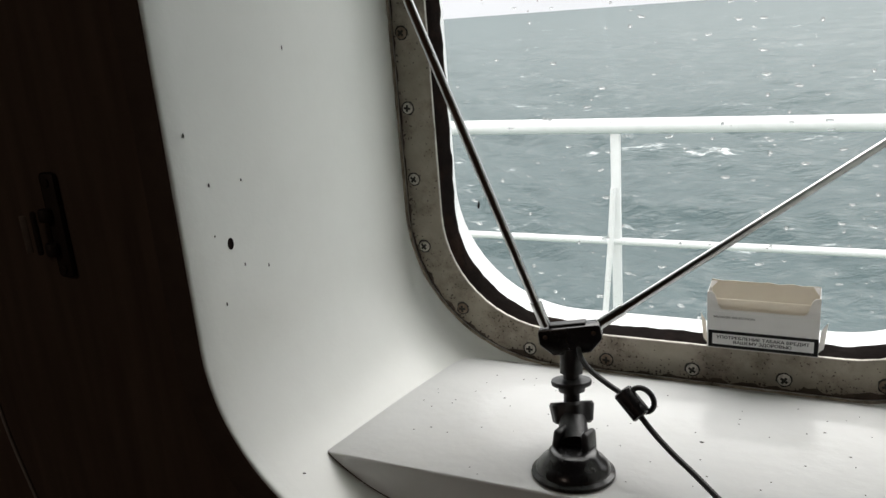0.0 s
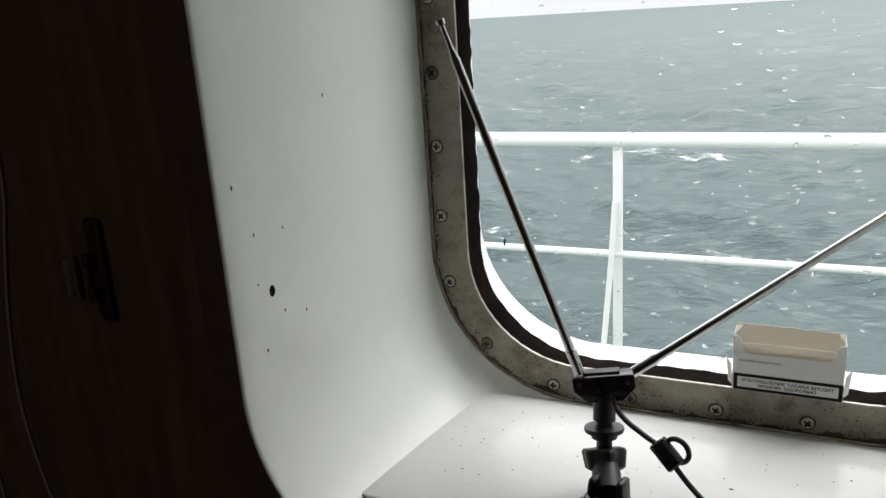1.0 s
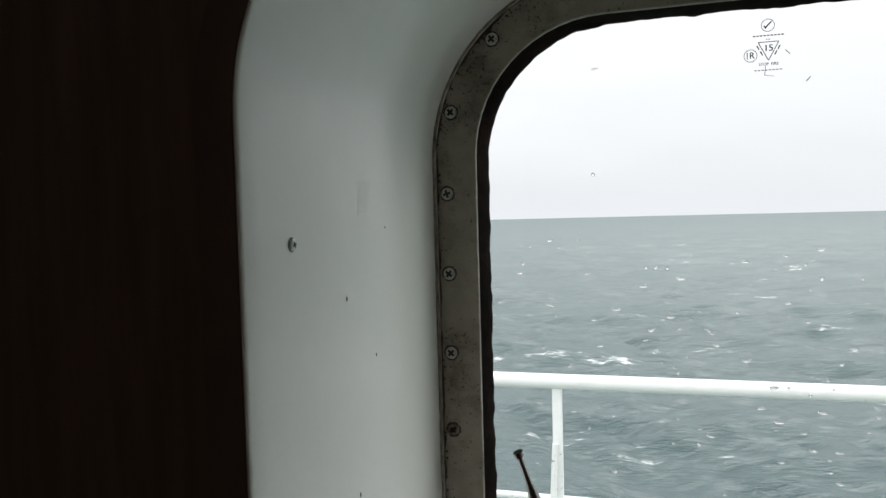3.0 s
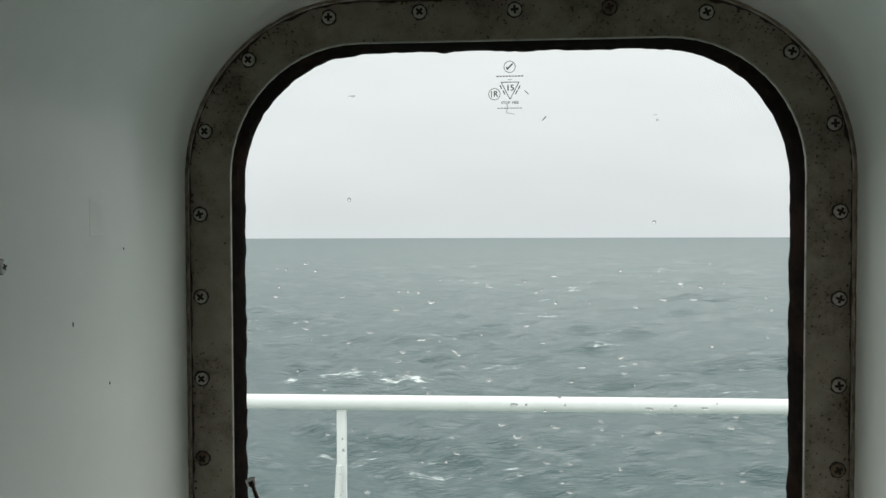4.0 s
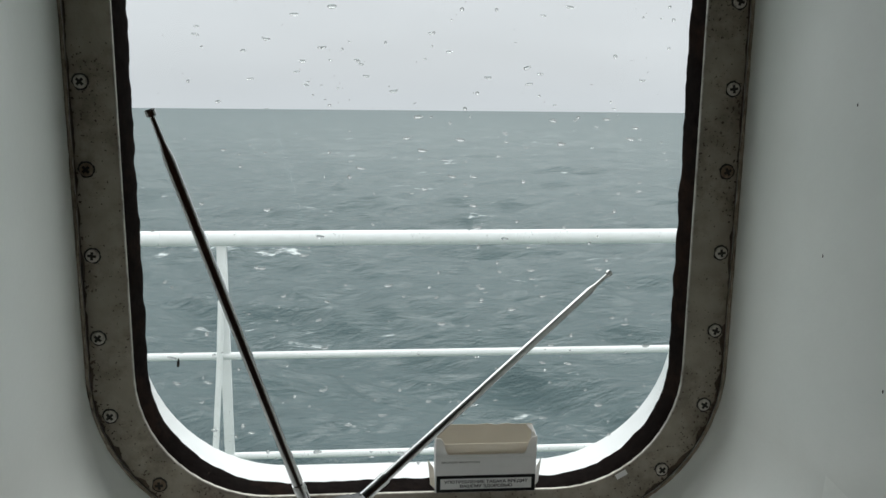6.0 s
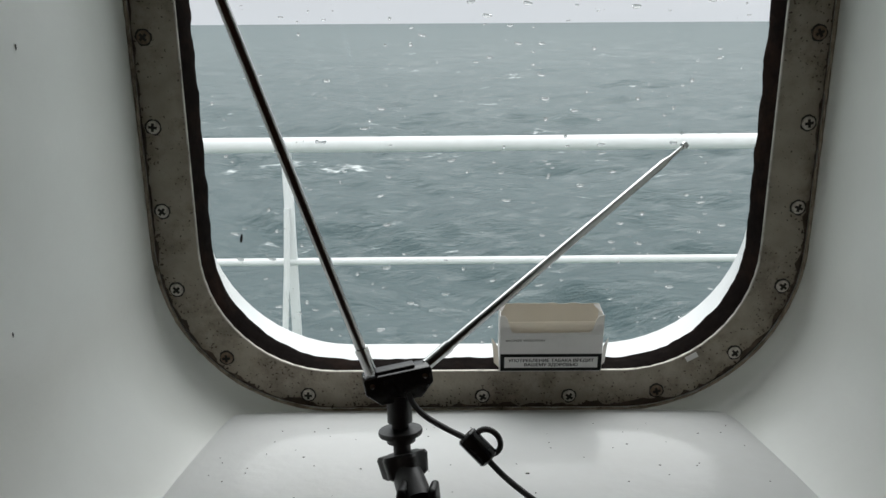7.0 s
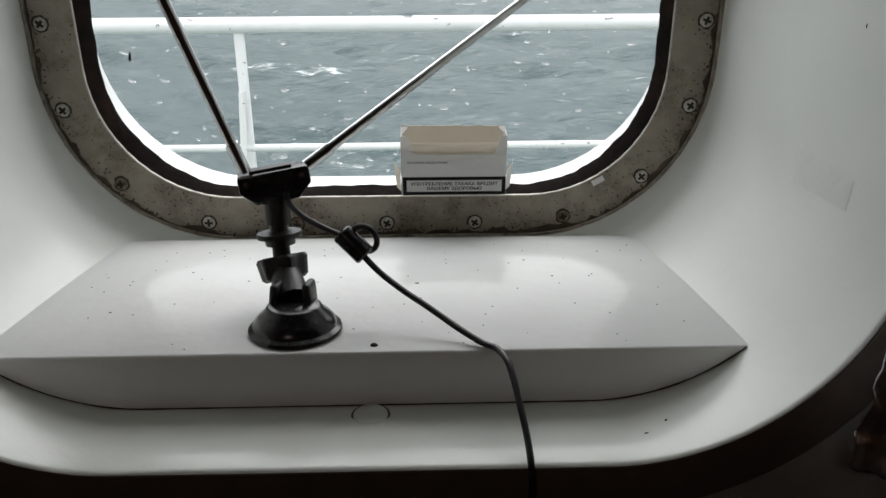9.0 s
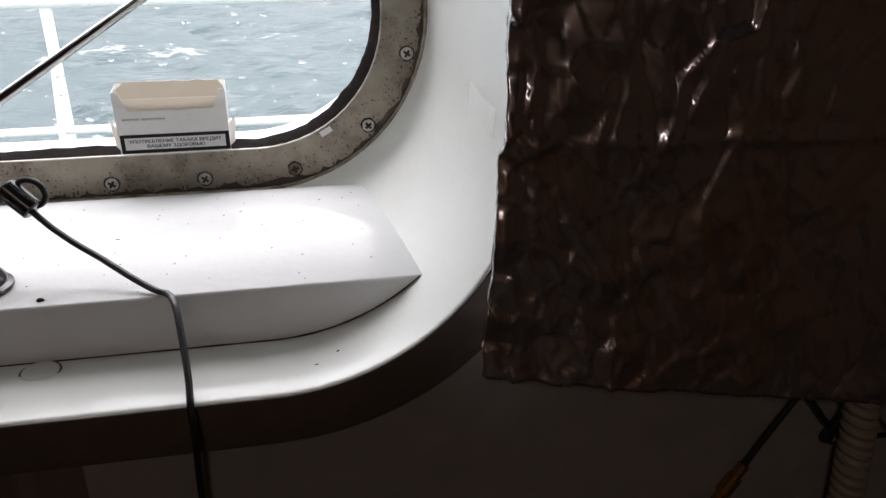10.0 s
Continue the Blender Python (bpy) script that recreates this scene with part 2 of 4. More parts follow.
STAIN = material("brown_grime", (0.055, 0.038, 0.027), 0.75, vary=0.3, scale=160, dirt=(0.14, 0.105, 0.075), dirt_amount=0.9, dirt_scale=60, bump=0.3, bump_scale=400)
INK = material("black_ink", (0.012, 0.013, 0.012), 0.6, vary=0.1, scale=200, spec=0.15)
INK_GREY = material("grey_ink", (0.22, 0.21, 0.19), 0.5, vary=0.1, scale=200)
ETCH = material("stamp_ink", (0.06, 0.065, 0.065), 0.6, vary=0.2, scale=400)
# The dirt patches and bluish base paint reflected cabin tints into the colour.
FOIL = material("aluminium_foil", (0.80, 0.83, 0.89), 0.23, metal=1.0, vary=0.08, scale=80, dirt=(0.84, 0.60, 0.38), dirt_from=0.45, dirt_amount=0.8, dirt_scale=9)
BRONZE = material("dark_bronze", (0.05, 0.038, 0.031), 0.6, metal=0.2, vary=0.2, scale=100)
BRASS = material("gold_connector", (0.55, 0.33, 0.10), 0.3, metal=1.0, vary=0.15, scale=200)
CORD = material("beige_cord", (0.34, 0.29, 0.22), 0.5, vary=0.05, scale=100)
WIRE = material("grey_wire", (0.55, 0.55, 0.52), 0.4, vary=0.1, scale=100)
TAPE = material("old_tape", (0.765, 0.78, 0.745), 0.3, vary=0.04, scale=100, dirt=(0.62, 0.62, 0.55), dirt_amount=0.4, dirt_scale=40)
DECK = material("deck_paint", (0.10, 0.16, 0.13), 0.6, vary=0.2, scale=10, dirt_amount=0.4, dirt_scale=2)


# ---- mesh helpers ----
def part(name, bm, mat, parent=None, label="", smooth=35):
    """Links a bmesh as one mesh object, under a thing or a part."""
    me = bpy.data.meshes.new(name)
    bmesh.ops.recalc_face_normals(bm, faces=bm.faces[:])
    bm.to_mesh(me)
    bm.free()
    for mt in (mat if isinstance(mat, (list, tuple)) else [mat]):
        me.materials.append(mt)
    if smooth:
        me.polygons.foreach_set("use_smooth", [True] * len(me.polygons))
        me.set_sharp_from_angle(angle=radians(smooth))
    ob = new(name, me)
    if parent:
        ob.parent = parent
    if label:
        ob["label"] = label
    return ob


def thing(name, label, category, group="", kind=""):
    return tagged(new(name), label, category, group, kind)


def rr(hw, zb, zt, r, n=14, m=10):
    """A rounded rectangle in x and z, as a closed loop with an even count whatever its size."""
    pts = []
    corners = ((hw - r, zt - r, 0), (-hw + r, zt - r, 90), (-hw + r, zb + r, 180), (hw - r, zb + r, 270))
    for k, (cx, cz, a0) in enumerate(corners):
        for i in range(n + 1):
            a = radians(a0 + 90 * i / n)
            pts.append((cx + r * math.cos(a), cz + r * math.sin(a)))
        nx, nz, na = corners[(k + 1) % 4]
        end = (nx + r * math.cos(radians(na)), nz + r * math.sin(radians(na)))
        beg = pts[-1]
        for i in range(1, m):
            pts.append((beg[0] + (end[0] - beg[0]) * i / m, beg[1] + (end[1] - beg[1]) * i / m))
    return pts


def loft(loops, closed_ring=False, bm=None):
    """Quads between loops of points (x, y, z) of one length."""
    bm = bm or bmesh.new()
    rings = [[bm.verts.new(p) for p in loop] for loop in loops]
    pairs = list(zip(rings, rings[1:])) + ([(rings[-1], rings[0])] if closed_ring else [])
    for a, b in pairs:
        for i in range(len(a)):
            j = (i + 1) % len(a)
            bm.faces.new((a[i], a[j], b[j], b[i]))
    return bm


def at_y(points, y):
    return [(x, y, z) for x, z in points]


def lathe(profile, n=24, bm=None, m=None, mat=0):
    """Turns (radius, height) pairs about z, and moves the result by m."""
    bm = bm or bmesh.new()
    rings = []
    for r, h in profile:
        rings.append([bm.verts.new((r * math.cos(2 * math.pi * i / n), r * math.sin(2 * math.pi * i / n), h)) for i in range(n)])
    made = []
    for a, b in zip(rings, rings[1:]):
        for i in range(n):
            made.append(bm.faces.new((a[i], a[(i + 1) % n], b[(i + 1) % n], b[i])))
    made.append(bm.faces.new(rings[0][::-1]))
    made.append(bm.faces.new(rings[-1]))
    for f in made:
        f.material_index = mat
    if m:
        bmesh.ops.transform(bm, matrix=m, verts=[v for ring in rings for v in ring])
    return bm


def box(sx, sy, sz, m=None, bevel=0.0, bm=None, mat=0, segments=2):
    bm = bm or bmesh.new()
    made = bmesh.ops.create_cube(bm, size=1.0, matrix=Matrix.Diagonal((sx, sy, sz, 1)))["verts"]
    if bevel:
        edges = list({e for v in made for e in v.link_edges})
        made = list({v for f in bmesh.ops.bevel(bm, geom=edges, offset=bevel, segments=segments, affect="EDGES", profile=0.5)["faces"] for v in f.verts} | {v for v in made if v.is_valid})
    for v in made:
        for f in v.link_faces:
            f.material_index = mat
    if m:
        bmesh.ops.transform(bm, matrix=m, verts=made)
    return bm


def smooth_line(points, steps=8):
    """Catmull-Rom through the points."""
    p = [Vector(q) for q in points]
    p = [2 * p[0] - p[1]] + p + [2 * p[-1] - p[-2]]
    out = []
    for i in range(1, len(p) - 2):
        for s in range(steps):
            t = s / steps
            out.append(0.5 * (2 * p[i] + (p[i + 1] - p[i - 1]) * t + (2 * p[i - 1] - 5 * p[i] + 4 * p[i + 1] - p[i + 2]) * t * t + (3 * p[i] - p[i - 1] - 3 * p[i + 1] + p[i + 2]) * t ** 3))
    return out + [p[-2]]


def tube(points, radius, n=10, bm=None):
    """A round tube along a line; radius is a number or one number a point."""
    bm = bm or bmesh.new()
    pts = [Vector(q) for q in points]
    radii = radius if isinstance(radius, (list, tuple)) else [radius] * len(pts)
    side, rings = None, []
    for i, q in enumerate(pts):
        way = (pts[min(i + 1, len(pts) - 1)] - pts[max(i - 1, 0)]).normalized()
        if side is None:
            side = way.orthogonal().normalized()
        side = (side - way * side.dot(way)).normalized()
        up = way.cross(side)
        rings.append([bm.verts.new(q + radii[i] * (math.cos(2 * math.pi * k / n) * side + math.sin(2 * math.pi * k / n) * up)) for k in range(n)])
    for a, b in zip(rings, rings[1:]):
        for i in range(n):
            bm.faces.new((a[i], a[(i + 1) % n], b[(i + 1) % n], b[i]))
    bm.faces.new(rings[0][::-1])
    bm.faces.new(rings[-1])
    return bm


def text_part(name, words, size, mat, m, parent, squeeze=1.0):
    """Lettering from the built-in font, as a thin mesh."""
    c = bpy.data.curves.new(name, "FONT")
    c.body, c.size, c.align_x, c.align_y, c.extrude = words, size, "CENTER", "CENTER", 0.00005
    c.offset = 0.0
    tmp = bpy.data.objects.new(name, c)
    scene.collection.objects.link(tmp)
    bpy.context.view_layer.update()
    me = bpy.data.meshes.new_from_object(tmp)
    bpy.data.objects.remove(tmp)
    # a second strike beside the first thickens the strokes
    bold = bmesh.new()
    bold.from_mesh(me)
    again = bmesh.ops.duplicate(bold, geom=bold.verts[:] + bold.edges[:] + bold.faces[:])["geom"]
    bmesh.ops.translate(bold, verts=[v for v in again if isinstance(v, bmesh.types.BMVert)], vec=(size * 0.045, size * 0.01, 0.00002))
    bold.to_mesh(me)
    bold.free()
    me.transform(m @ Matrix.Diagonal((squeeze, 1, 1, 1)))
    me.materials.clear()
    me.materials.append(mat)
    ob = new(name, me)
    ob.parent = parent
    return ob


FACING = pose(0, 0, 0, 90, 0, 0)   # turns a shape drawn in x and y to face the cabin (-y)


# ---- the sea ----
def build_sea():
    rings, spokes = 420, 420
    dist = np.geomspace(8.0, 4700.0, rings)
    ang = np.radians(np.linspace(-75, 75, spokes))
    d, a = np.meshgrid(dist, ang, indexing="ij")
    x, y = d * np.sin(a), d * np.cos(a)
    rng = np.random.default_rng(5)
    z = np.zeros_like(x)
    for k in range(46):
        length = 1.6 * 1.075 ** k
        way = rng.normal(1.25, 0.42)
        kx, ky = math.cos(way) * 2 * math.pi / length, math.sin(way) * 2 * math.pi / length
        wave = np.sin(kx * x + ky * y + rng.uniform(0, 6.28))
        fade = np.clip(1.6 - d * 0.028 / length, 0, 1)
        z += fade * 0.0105 * length ** 0.82 * (1 - 2 * np.abs(wave) ** 1.4 + 0.5 * wave)
    z += -12.0 - math.tan(radians(0.68)) * y
    me = bpy.data.meshes.new("sea")
    idx = np.arange(rings * spokes).reshape(rings, spokes)
    quads = np.stack([idx[:-1, :-1], idx[:-1, 1:], idx[1:, 1:], idx[1:, :-1]], -1).reshape(-1, 4)
    me.from_pydata(np.stack([x, y, z], -1).reshape(-1, 3).tolist(), [], quads.tolist())
    me.polygons.foreach_set("use_smooth", [True] * len(me.polygons))
    me.materials.append(SEA)
    return tagged(new("sea", me), "grey-green choppy sea with small whitecaps to the horizon", "sea", kind="structure")


build_sea()

# ---- hull, window and lining ----
FRAME_OUT, FRAME_IN = (0.2390, -0.3412, 0.2779, 0.1290), (0.2068, -0.3095, 0.2465, 0.0968)
hull = part("wall_hull", loft([at_y(rr(1.6, -1.45, 1.1, 0.02), 0.062), at_y(rr(0.221, -0.3145, 0.264, 0.117), 0.062), at_y(rr(0.2195, -0.313, 0.2625, 0.116), 0.0605),
                               at_y(rr(0.2075, -0.3085, 0.2475, 0.098), 0.0265), at_y(rr(0.2075, -0.3085, 0.2475, 0.098), 0.013), at_y(rr(1.6, -1.45, 1.1, 0.02), 0.013)], True), HULL)
tagged(hull, "white painted outer wall of the ship's superstructure", "wall", kind="structure")

window = thing("window_1", "ship's window with a screwed weathered steel frame and rain-spotted glass", "window", kind="structure")
frame_ring = part("window_frame", loft([at_y(rr(*FRAME_OUT), 0.010), at_y(rr(*FRAME_OUT), 0.0012), at_y(rr(0.2378, -0.3400, 0.2767, 0.1278), 0.0),
                                        at_y(rr(0.2078, -0.3105, 0.2475, 0.0978), 0.0), at_y(rr(*FRAME_IN), 0.0008), at_y(rr(*FRAME_IN), 0.010)], True), STEEL, window, "weathered steel frame with rust and dirt")
part("polished_edge", loft([at_y(rr(0.2076, -0.3103, 0.2473, 0.0976), -0.0003), at_y(rr(0.2067, -0.3094, 0.2464, 0.0967), -0.0003), at_y(rr(0.2067, -0.3094, 0.2464, 0.0967), 0.002)]), EDGE_STEEL, window, "bright worn inner edge")


def ragged(points, amount, seed, scale=70.0):
    out = []
    for x, z in points:
        k = amount * (noise.noise((x * scale, z * scale, seed)) + 0.6 * noise.noise((x * scale * 3, z * scale * 3, seed + 9)))
        r = math.hypot(x, z + 0.03)
        out.append((x - k * x / r, z - k * (z + 0.03) / r))
    return out


inner = ragged(rr(0.2018, -0.3072, 0.2428, 0.098, 60, 90), 0.0017, 3.0, 44.0)
part("gasket", loft([at_y(rr(0.2069, -0.3096, 0.2466, 0.0969, 60, 90), 0.0012), at_y(ragged(rr(0.2048, -0.3083, 0.2447, 0.0965, 60, 90), 0.0006, 5.0), 0.006), at_y(ragged(rr(0.2025, -0.3075, 0.2437, 0.0975, 60, 90), 0.001, 6.0), 0.013), at_y(inner, 0.0172), at_y(inner, 0.0182)]), RUBBER_AND_SHADE, window, "black sealant with a ragged edge")
pane_bm = bmesh.new()
for y, flip in ((0.0185, 1), (0.0255, -1)):
    loop = [pane_bm.verts.new((x, y, z)) for x, z in rr(0.2072, -0.3082, 0.2472, 0.0975)]
    pane_bm.faces.new(loop[::flip])
pane = part("pane", pane_bm, PANE, window, "clear window glass", smooth=0)
pane.visible_shadow = False

SCREWS = [(s * (0.2255 if k in (0, 7) else 0.23), z) for s in (-1, 1) for k, z in enumerate((-0.242, -0.182, -0.1212, -0.06, 0.0, 0.0612, 0.1225, 0.184))]
SCREWS += [(x, z) for z, e in ((-0.331, 0.002), (0.268, -0.0025)) for x, z in ((-0.132, z + e), (-0.0655, z), (0.003, z), (0.07, z), (0.1375, z + e * 2))]
SCREWS += [(-0.193, -0.2975), (0.195, -0.2955), (-0.192, 0.236), (0.196, 0.2345)]


def screw_mesh(name, radius, metal):
    bm = bmesh.new()
    # Dark ring: dirt halo, and painted shade of the gap round the head.
    lathe([(radius * 1.27, -0.0002), (radius * 1.27, 0.0003), (radius * 0.98, 0.0003)], 24, bm, mat=1)
    for v in bm.verts:
        reach = math.hypot(v.co.x, v.co.y)
        if reach > radius * 1.2:
            grow = 1 + 0.22 * noise.noise((v.co.x * 420, v.co.y * 420, 3.3))
            v.co.x, v.co.y = v.co.x * grow, v.co.y * grow
    lathe([(radius, -0.001), (radius, 0.0006), (radius * 0.93, 0.0011), (radius * 0.6, 0.0017), (radius * 0.1, 0.0020)], 24, bm)
    # A dark raised cross stands in for the shaded slots of the head.
    for turn in (0, 90):
        box(radius * 1.25, radius * 0.4, 0.0018, pose(0, 0, 0.00125, 0, 0, turn), 0, bm, 1)
    ob = part(name, bm, [metal, GRIME_AND_SHADE], None)
    return ob


first = screw_mesh("screw", 0.0047, SCREW)
rusty = bpy.data.meshes.new_from_object(first)
rusty.materials[0] = RUST
random.seed(11)
for k, (x, z) in enumerate(SCREWS):
    ob = first if k == 0 else new("screw", rusty if k in (3, 11, 17, 20, 24, 26) else first.data)
    ob.parent = frame_ring
    ob.matrix_basis = pose(x, 0.0, z, 90, 0, 0) @ pose(0, 0, 0, 0, 0, random.uniform(0, 90))

def grime_edge(loop, reach, seed):
    """A ragged strip of dirt along the frame's outer edge, widest in the corners and along the bottom."""
    res = []
    for x, z in loop:
        low = 0.35 + 0.65 * min(1.0, max(0.0, (-z - 0.05) / 0.2)) + 0.25 * (abs(x) > 0.12 and abs(z + 0.03) > 0.18)
        w = reach * low * max(0.05, 0.3 + 0.7 * noise.noise((x * 60, z * 60, seed)) + 0.6 * noise.noise((x * 190, z * 190, seed)))
        r = math.hypot(x, z + 0.03)
        res.append((x - w * x / r, z - w * (z + 0.03) / r))
    return res


rim_loop = rr(0.2379, -0.3401, 0.2768, 0.1279, 50, 70)
part("grime_line", loft([at_y(rim_loop, -0.0003), at_y(grime_edge(rim_loop, 0.0062, 12.0), -0.0002)]), STAIN, window, "brown grime along the frame's outer edge")


def grime_flakes():
    """Pitted rust and black dirt on the frame, thick near its outer edge in the corners and thin elsewhere."""
    rnd, bm, count = random.Random(17), bmesh.new(), 0
    loop = rr(0.2379, -0.3401, 0.2768, 0.1279, 50, 70)
    while count < 760:
        x, z = rnd.choice(loop)
        corner = abs(x) > 0.16 and (z < -0.2 or z > 0.17)
        thick = 0.5 + 0.9 * noise.noise((x * 26, z * 26, 4.4)) + (0.25 if corner or z < -0.33 else -0.3)
        if rnd.random() > thick:
            continue
        gap = min(0.028, 0.0006 + abs(rnd.gauss(0, 0.0042 if rnd.random() < 0.75 else 0.013)))
        r = math.hypot(x, z + 0.03)
        cx, cz = x - gap * x / r, z - gap * (z + 0.03) / r
        size = rnd.uniform(0.00025, 0.0008) * (1.3 if gap < 0.004 else 0.8)
        turn, long = rnd.uniform(0, 6.28), rnd.uniform(1.0, 2.2)
        pts = []
        for i in range(6):
            a, q = 2 * math.pi * i / 6, size * rnd.uniform(0.6, 1.2)
            u, v = q * long * math.cos(a), q * math.sin(a)
            pts.append((cx + u * math.cos(turn) - v * math.sin(turn), -0.00035 - 0.00012 * rnd.random(), cz + u * math.sin(turn) + v * math.cos(turn)))
        bm.faces.new([bm.verts.new(p) for p in pts])
        count += 1
    return bm


tagged(part("rust_flakes", grime_flakes(), STAIN, window, "dark pitted rust and dirt on the frame", smooth=0), kind="stuff")
bead = [at_y(ragged(rr(hw, zb, zt, r, 40, 60), 0.0012, s, 90), y) for hw, zb, zt, r, y, s in ((0.2387, -0.3409, 0.2776, 0.1287, -0.0006, 1.0), (0.2400, -0.3422, 0.2787, 0.1300, -0.0016, 2.0), (0.2417, -0.3440, 0.2801, 0.132, -0.0004, 4.0))]
part("sealant_bead", loft(bead), CAULK, window, "cracked brown-stained sealant bead")

SECTIONS = [(0.004, 0.2405, -0.3410, 0.2790, 0.1305), (-0.001, 0.2412, -0.3428, 0.2800, 0.1320), (-0.005, 0.2416, -0.3462, 0.2803, 0.1285), (-0.010, 0.2417, -0.3505, 0.2804, 0.124), (-0.018, 0.2417, -0.3525, 0.2803, 0.121),
            (-0.050, 0.2413, -0.3532, 0.2798, 0.120), (-0.120, 0.2410, -0.3534, 0.2790, 0.120), (-0.175, 0.2407, -0.3532, 0.2790, 0.121), (-0.215, 0.2408, -0.3530, 0.2790, 0.1225), (-0.250, 0.2409, -0.3508, 0.2790, 0.1225),
            (-0.2645, 0.2410, -0.3502, 0.2791, 0.1225), (-0.2666, 0.2415, -0.3507, 0.2796, 0.1240), (-0.2673, 0.2424, -0.3516, 0.2805, 0.1249), (-0.2665, 0.2433, -0.3525, 0.2814, 0.1258)]
lining = part("window_lining", loft([at_y(rr(hw, zb, zt, r, 24, 6), y) for y, hw, zb, zt, r in SECTIONS]), LINING, None, smooth=60)
tagged(lining, "moulded glossy white window recess with rounded corners and small stains", "window recess", kind="structure")

# the flat ledge laid into the bottom of the recess
ledge_bm = bmesh.new()
SILL = [(-0.002, -0.3422), (-0.008, -0.3402), (-0.015, -0.3370), (-0.024, -0.3343), (-0.036, -0.3330)]


def sill_z(y):
    return -0.3330 - 0.0714 * (y + 0.036)


rows = [[(x, y, z) for x in (-0.2402, 0.2402)] for y, z in SILL]
ends = [(-0.2402, -0.2125), (0.2402, -0.2100)]
rows += [[(x, y * (1 - d / 0.21) if d else y, z) for (x, y), z in zip(ends, [sill_z(q[1]) - h for q in ends])] for d, h in ((0.0016, 0.0), (0.0005, 0.0006), (0.0, 0.0018))]
rows += [[(x, y, -0.357) for x, y in ends]]
grid = [[ledge_bm.verts.new(p) for p in row] for row in rows]
for r0, r1 in zip(grid, grid[1:]):
    ledge_bm.faces.new((r0[0], r0[1], r1[1], r1[0]))
window_sill = part("window_sill", ledge_bm, LEDGE, None, smooth=50)
tagged(window_sill, "glossy white flat sill with specks of dirt in the window recess", "sill", kind="structure")

joint = []
for k in range(61):
    x = -0.200 + 0.400 * k / 60
    over = max(0.0, abs(x) - 0.1173)
    joint.append((x, -0.2112 + x * 0.0052, -0.2295 - math.sqrt(0.1235 ** 2 - over ** 2) + 0.0003))
tagged(part("sill_joint", tube(joint, [0.0004 + 0.0004 * abs(noise.noise((p[0] * 40, 1, 2))) for p in joint], 6), STAIN), "brown dirty joint below the white sill", "joint", kind="structure")

# cabin wall round the recess, in two panels, and the trim round its mouth
for name, mat, cut, keep, label in (("wall_west", VENEER, 0.0255, 1, "dark brown wood veneer cabin wall"), ("wall_east", LAMINATE, 0.0256, -1, "grey laminate cabin wall")):
    bm = loft([at_y(rr(1.6, -1.45, 1.1, 0.02), -0.2635), at_y(rr(0.2426, -0.3518, 0.2807, 0.1251), -0.2635), at_y(rr(0.2426, -0.3518, 0.2807, 0.1251), -0.244), at_y(rr(1.6, -1.45, 1.1, 0.02), -0.244)], True)
    bmesh.ops.bisect_plane(bm, geom=bm.verts[:] + bm.edges[:] + bm.faces[:], plane_co=(cut, 0, 0), plane_no=(keep, 0, 0), clear_outer=True)
    tagged(part(name, bm, mat), label, "wall", kind="structure")
ring = part("trim", loft([at_y(rr(0.2432, -0.3524, 0.2813, 0.1257), -0.2655), at_y(rr(0.2440, -0.3532, 0.2821, 0.1265), -0.2668), at_y(rr(0.2630, -0.3780, 0.3010, 0.1455), -0.2668), at_y(rr(0.2650, -0.3800, 0.3030, 0.1475), -0.2655), at_y(rr(0.2650, -0.3800, 0.3030, 0.1475), -0.2632)]), TRIM)
tagged(ring, "dark brown trim round the window recess", "trim", kind="structure")

# Unseen cabin shell, toned to shape the bounce light and the foil's reflections.
for name, size, m, mat, label in (("floor", (3.2, 3.0, 0.04), pose(0, -1.7, -1.47), FLOOR, "unseen dark cabin carpet, added to close the cabin"), ("ceiling", (3.2, 3.0, 0.04), pose(0, -1.7, 1.12), CABIN, "unseen plain cabin ceiling, toned for bounce light"),
                                  ("wall_back", (3.2, 0.04, 2.6), pose(0, -3.2, -0.175), PANEL, "unseen cabin wall, made brown for the foil's reflections"), ("wall_left", (0.04, 3.3, 2.6), pose(-1.62, -1.55, -0.175), PANEL, "unseen cabin wall, made brown for the foil's reflections"), ("wall_right", (0.04, 3.3, 2.6), pose(1.62, -1.55, -0.175), PANEL, "unseen cabin wall, made brown for the foil's reflections")):
    tagged(part(name, box(*size, m), mat, smooth=0), label, name.split("_")[0], kind="structure")
tagged(part("deck", box(7.2, 2.0, 0.05, pose(0, 1.064, -1.475)), DECK, smooth=0), "painted steel side deck outside the window", "deck", kind="structure")


# ---- the railing outside ----
def build_railing():
    rail = thing("ship_railing", "white painted tubular steel ship railing along the deck", "railing")
    y, z0, tilt = 1.88, -0.4335, 0.003
    for name, z, r in (("top_rail", z0, 0.0235), ("middle_rail", z0 - 0.374, 0.0118), ("lower_rail", z0 - 0.71, 0.0115)):
        part(name, tube([(x, y, z + tilt * x) for x in (-3.4, -1.6, 0.0, 1.6, 3.4)], r, 16), HULL, rail)
    for x in (-2.257, -0.511, 1.233, 2.973):
        part("post", box(0.03, 0.014, 1.03, pose(x, y, -0.935), 0.002), HULL, rail)
        part("brace", tube([(x - 0.006, y - 0.012, -0.63), (x - 0.014, y - 0.03, -0.82), (x - 0.030, y - 0.07, -1.1), (x - 0.045, y - 0.13, -1.45)], 0.0095, 10), HULL, rail)
        part("base_plate", box(0.07, 0.07, 0.01, pose(x, y, -1.447), 0.002), HULL, rail)


build_railing()


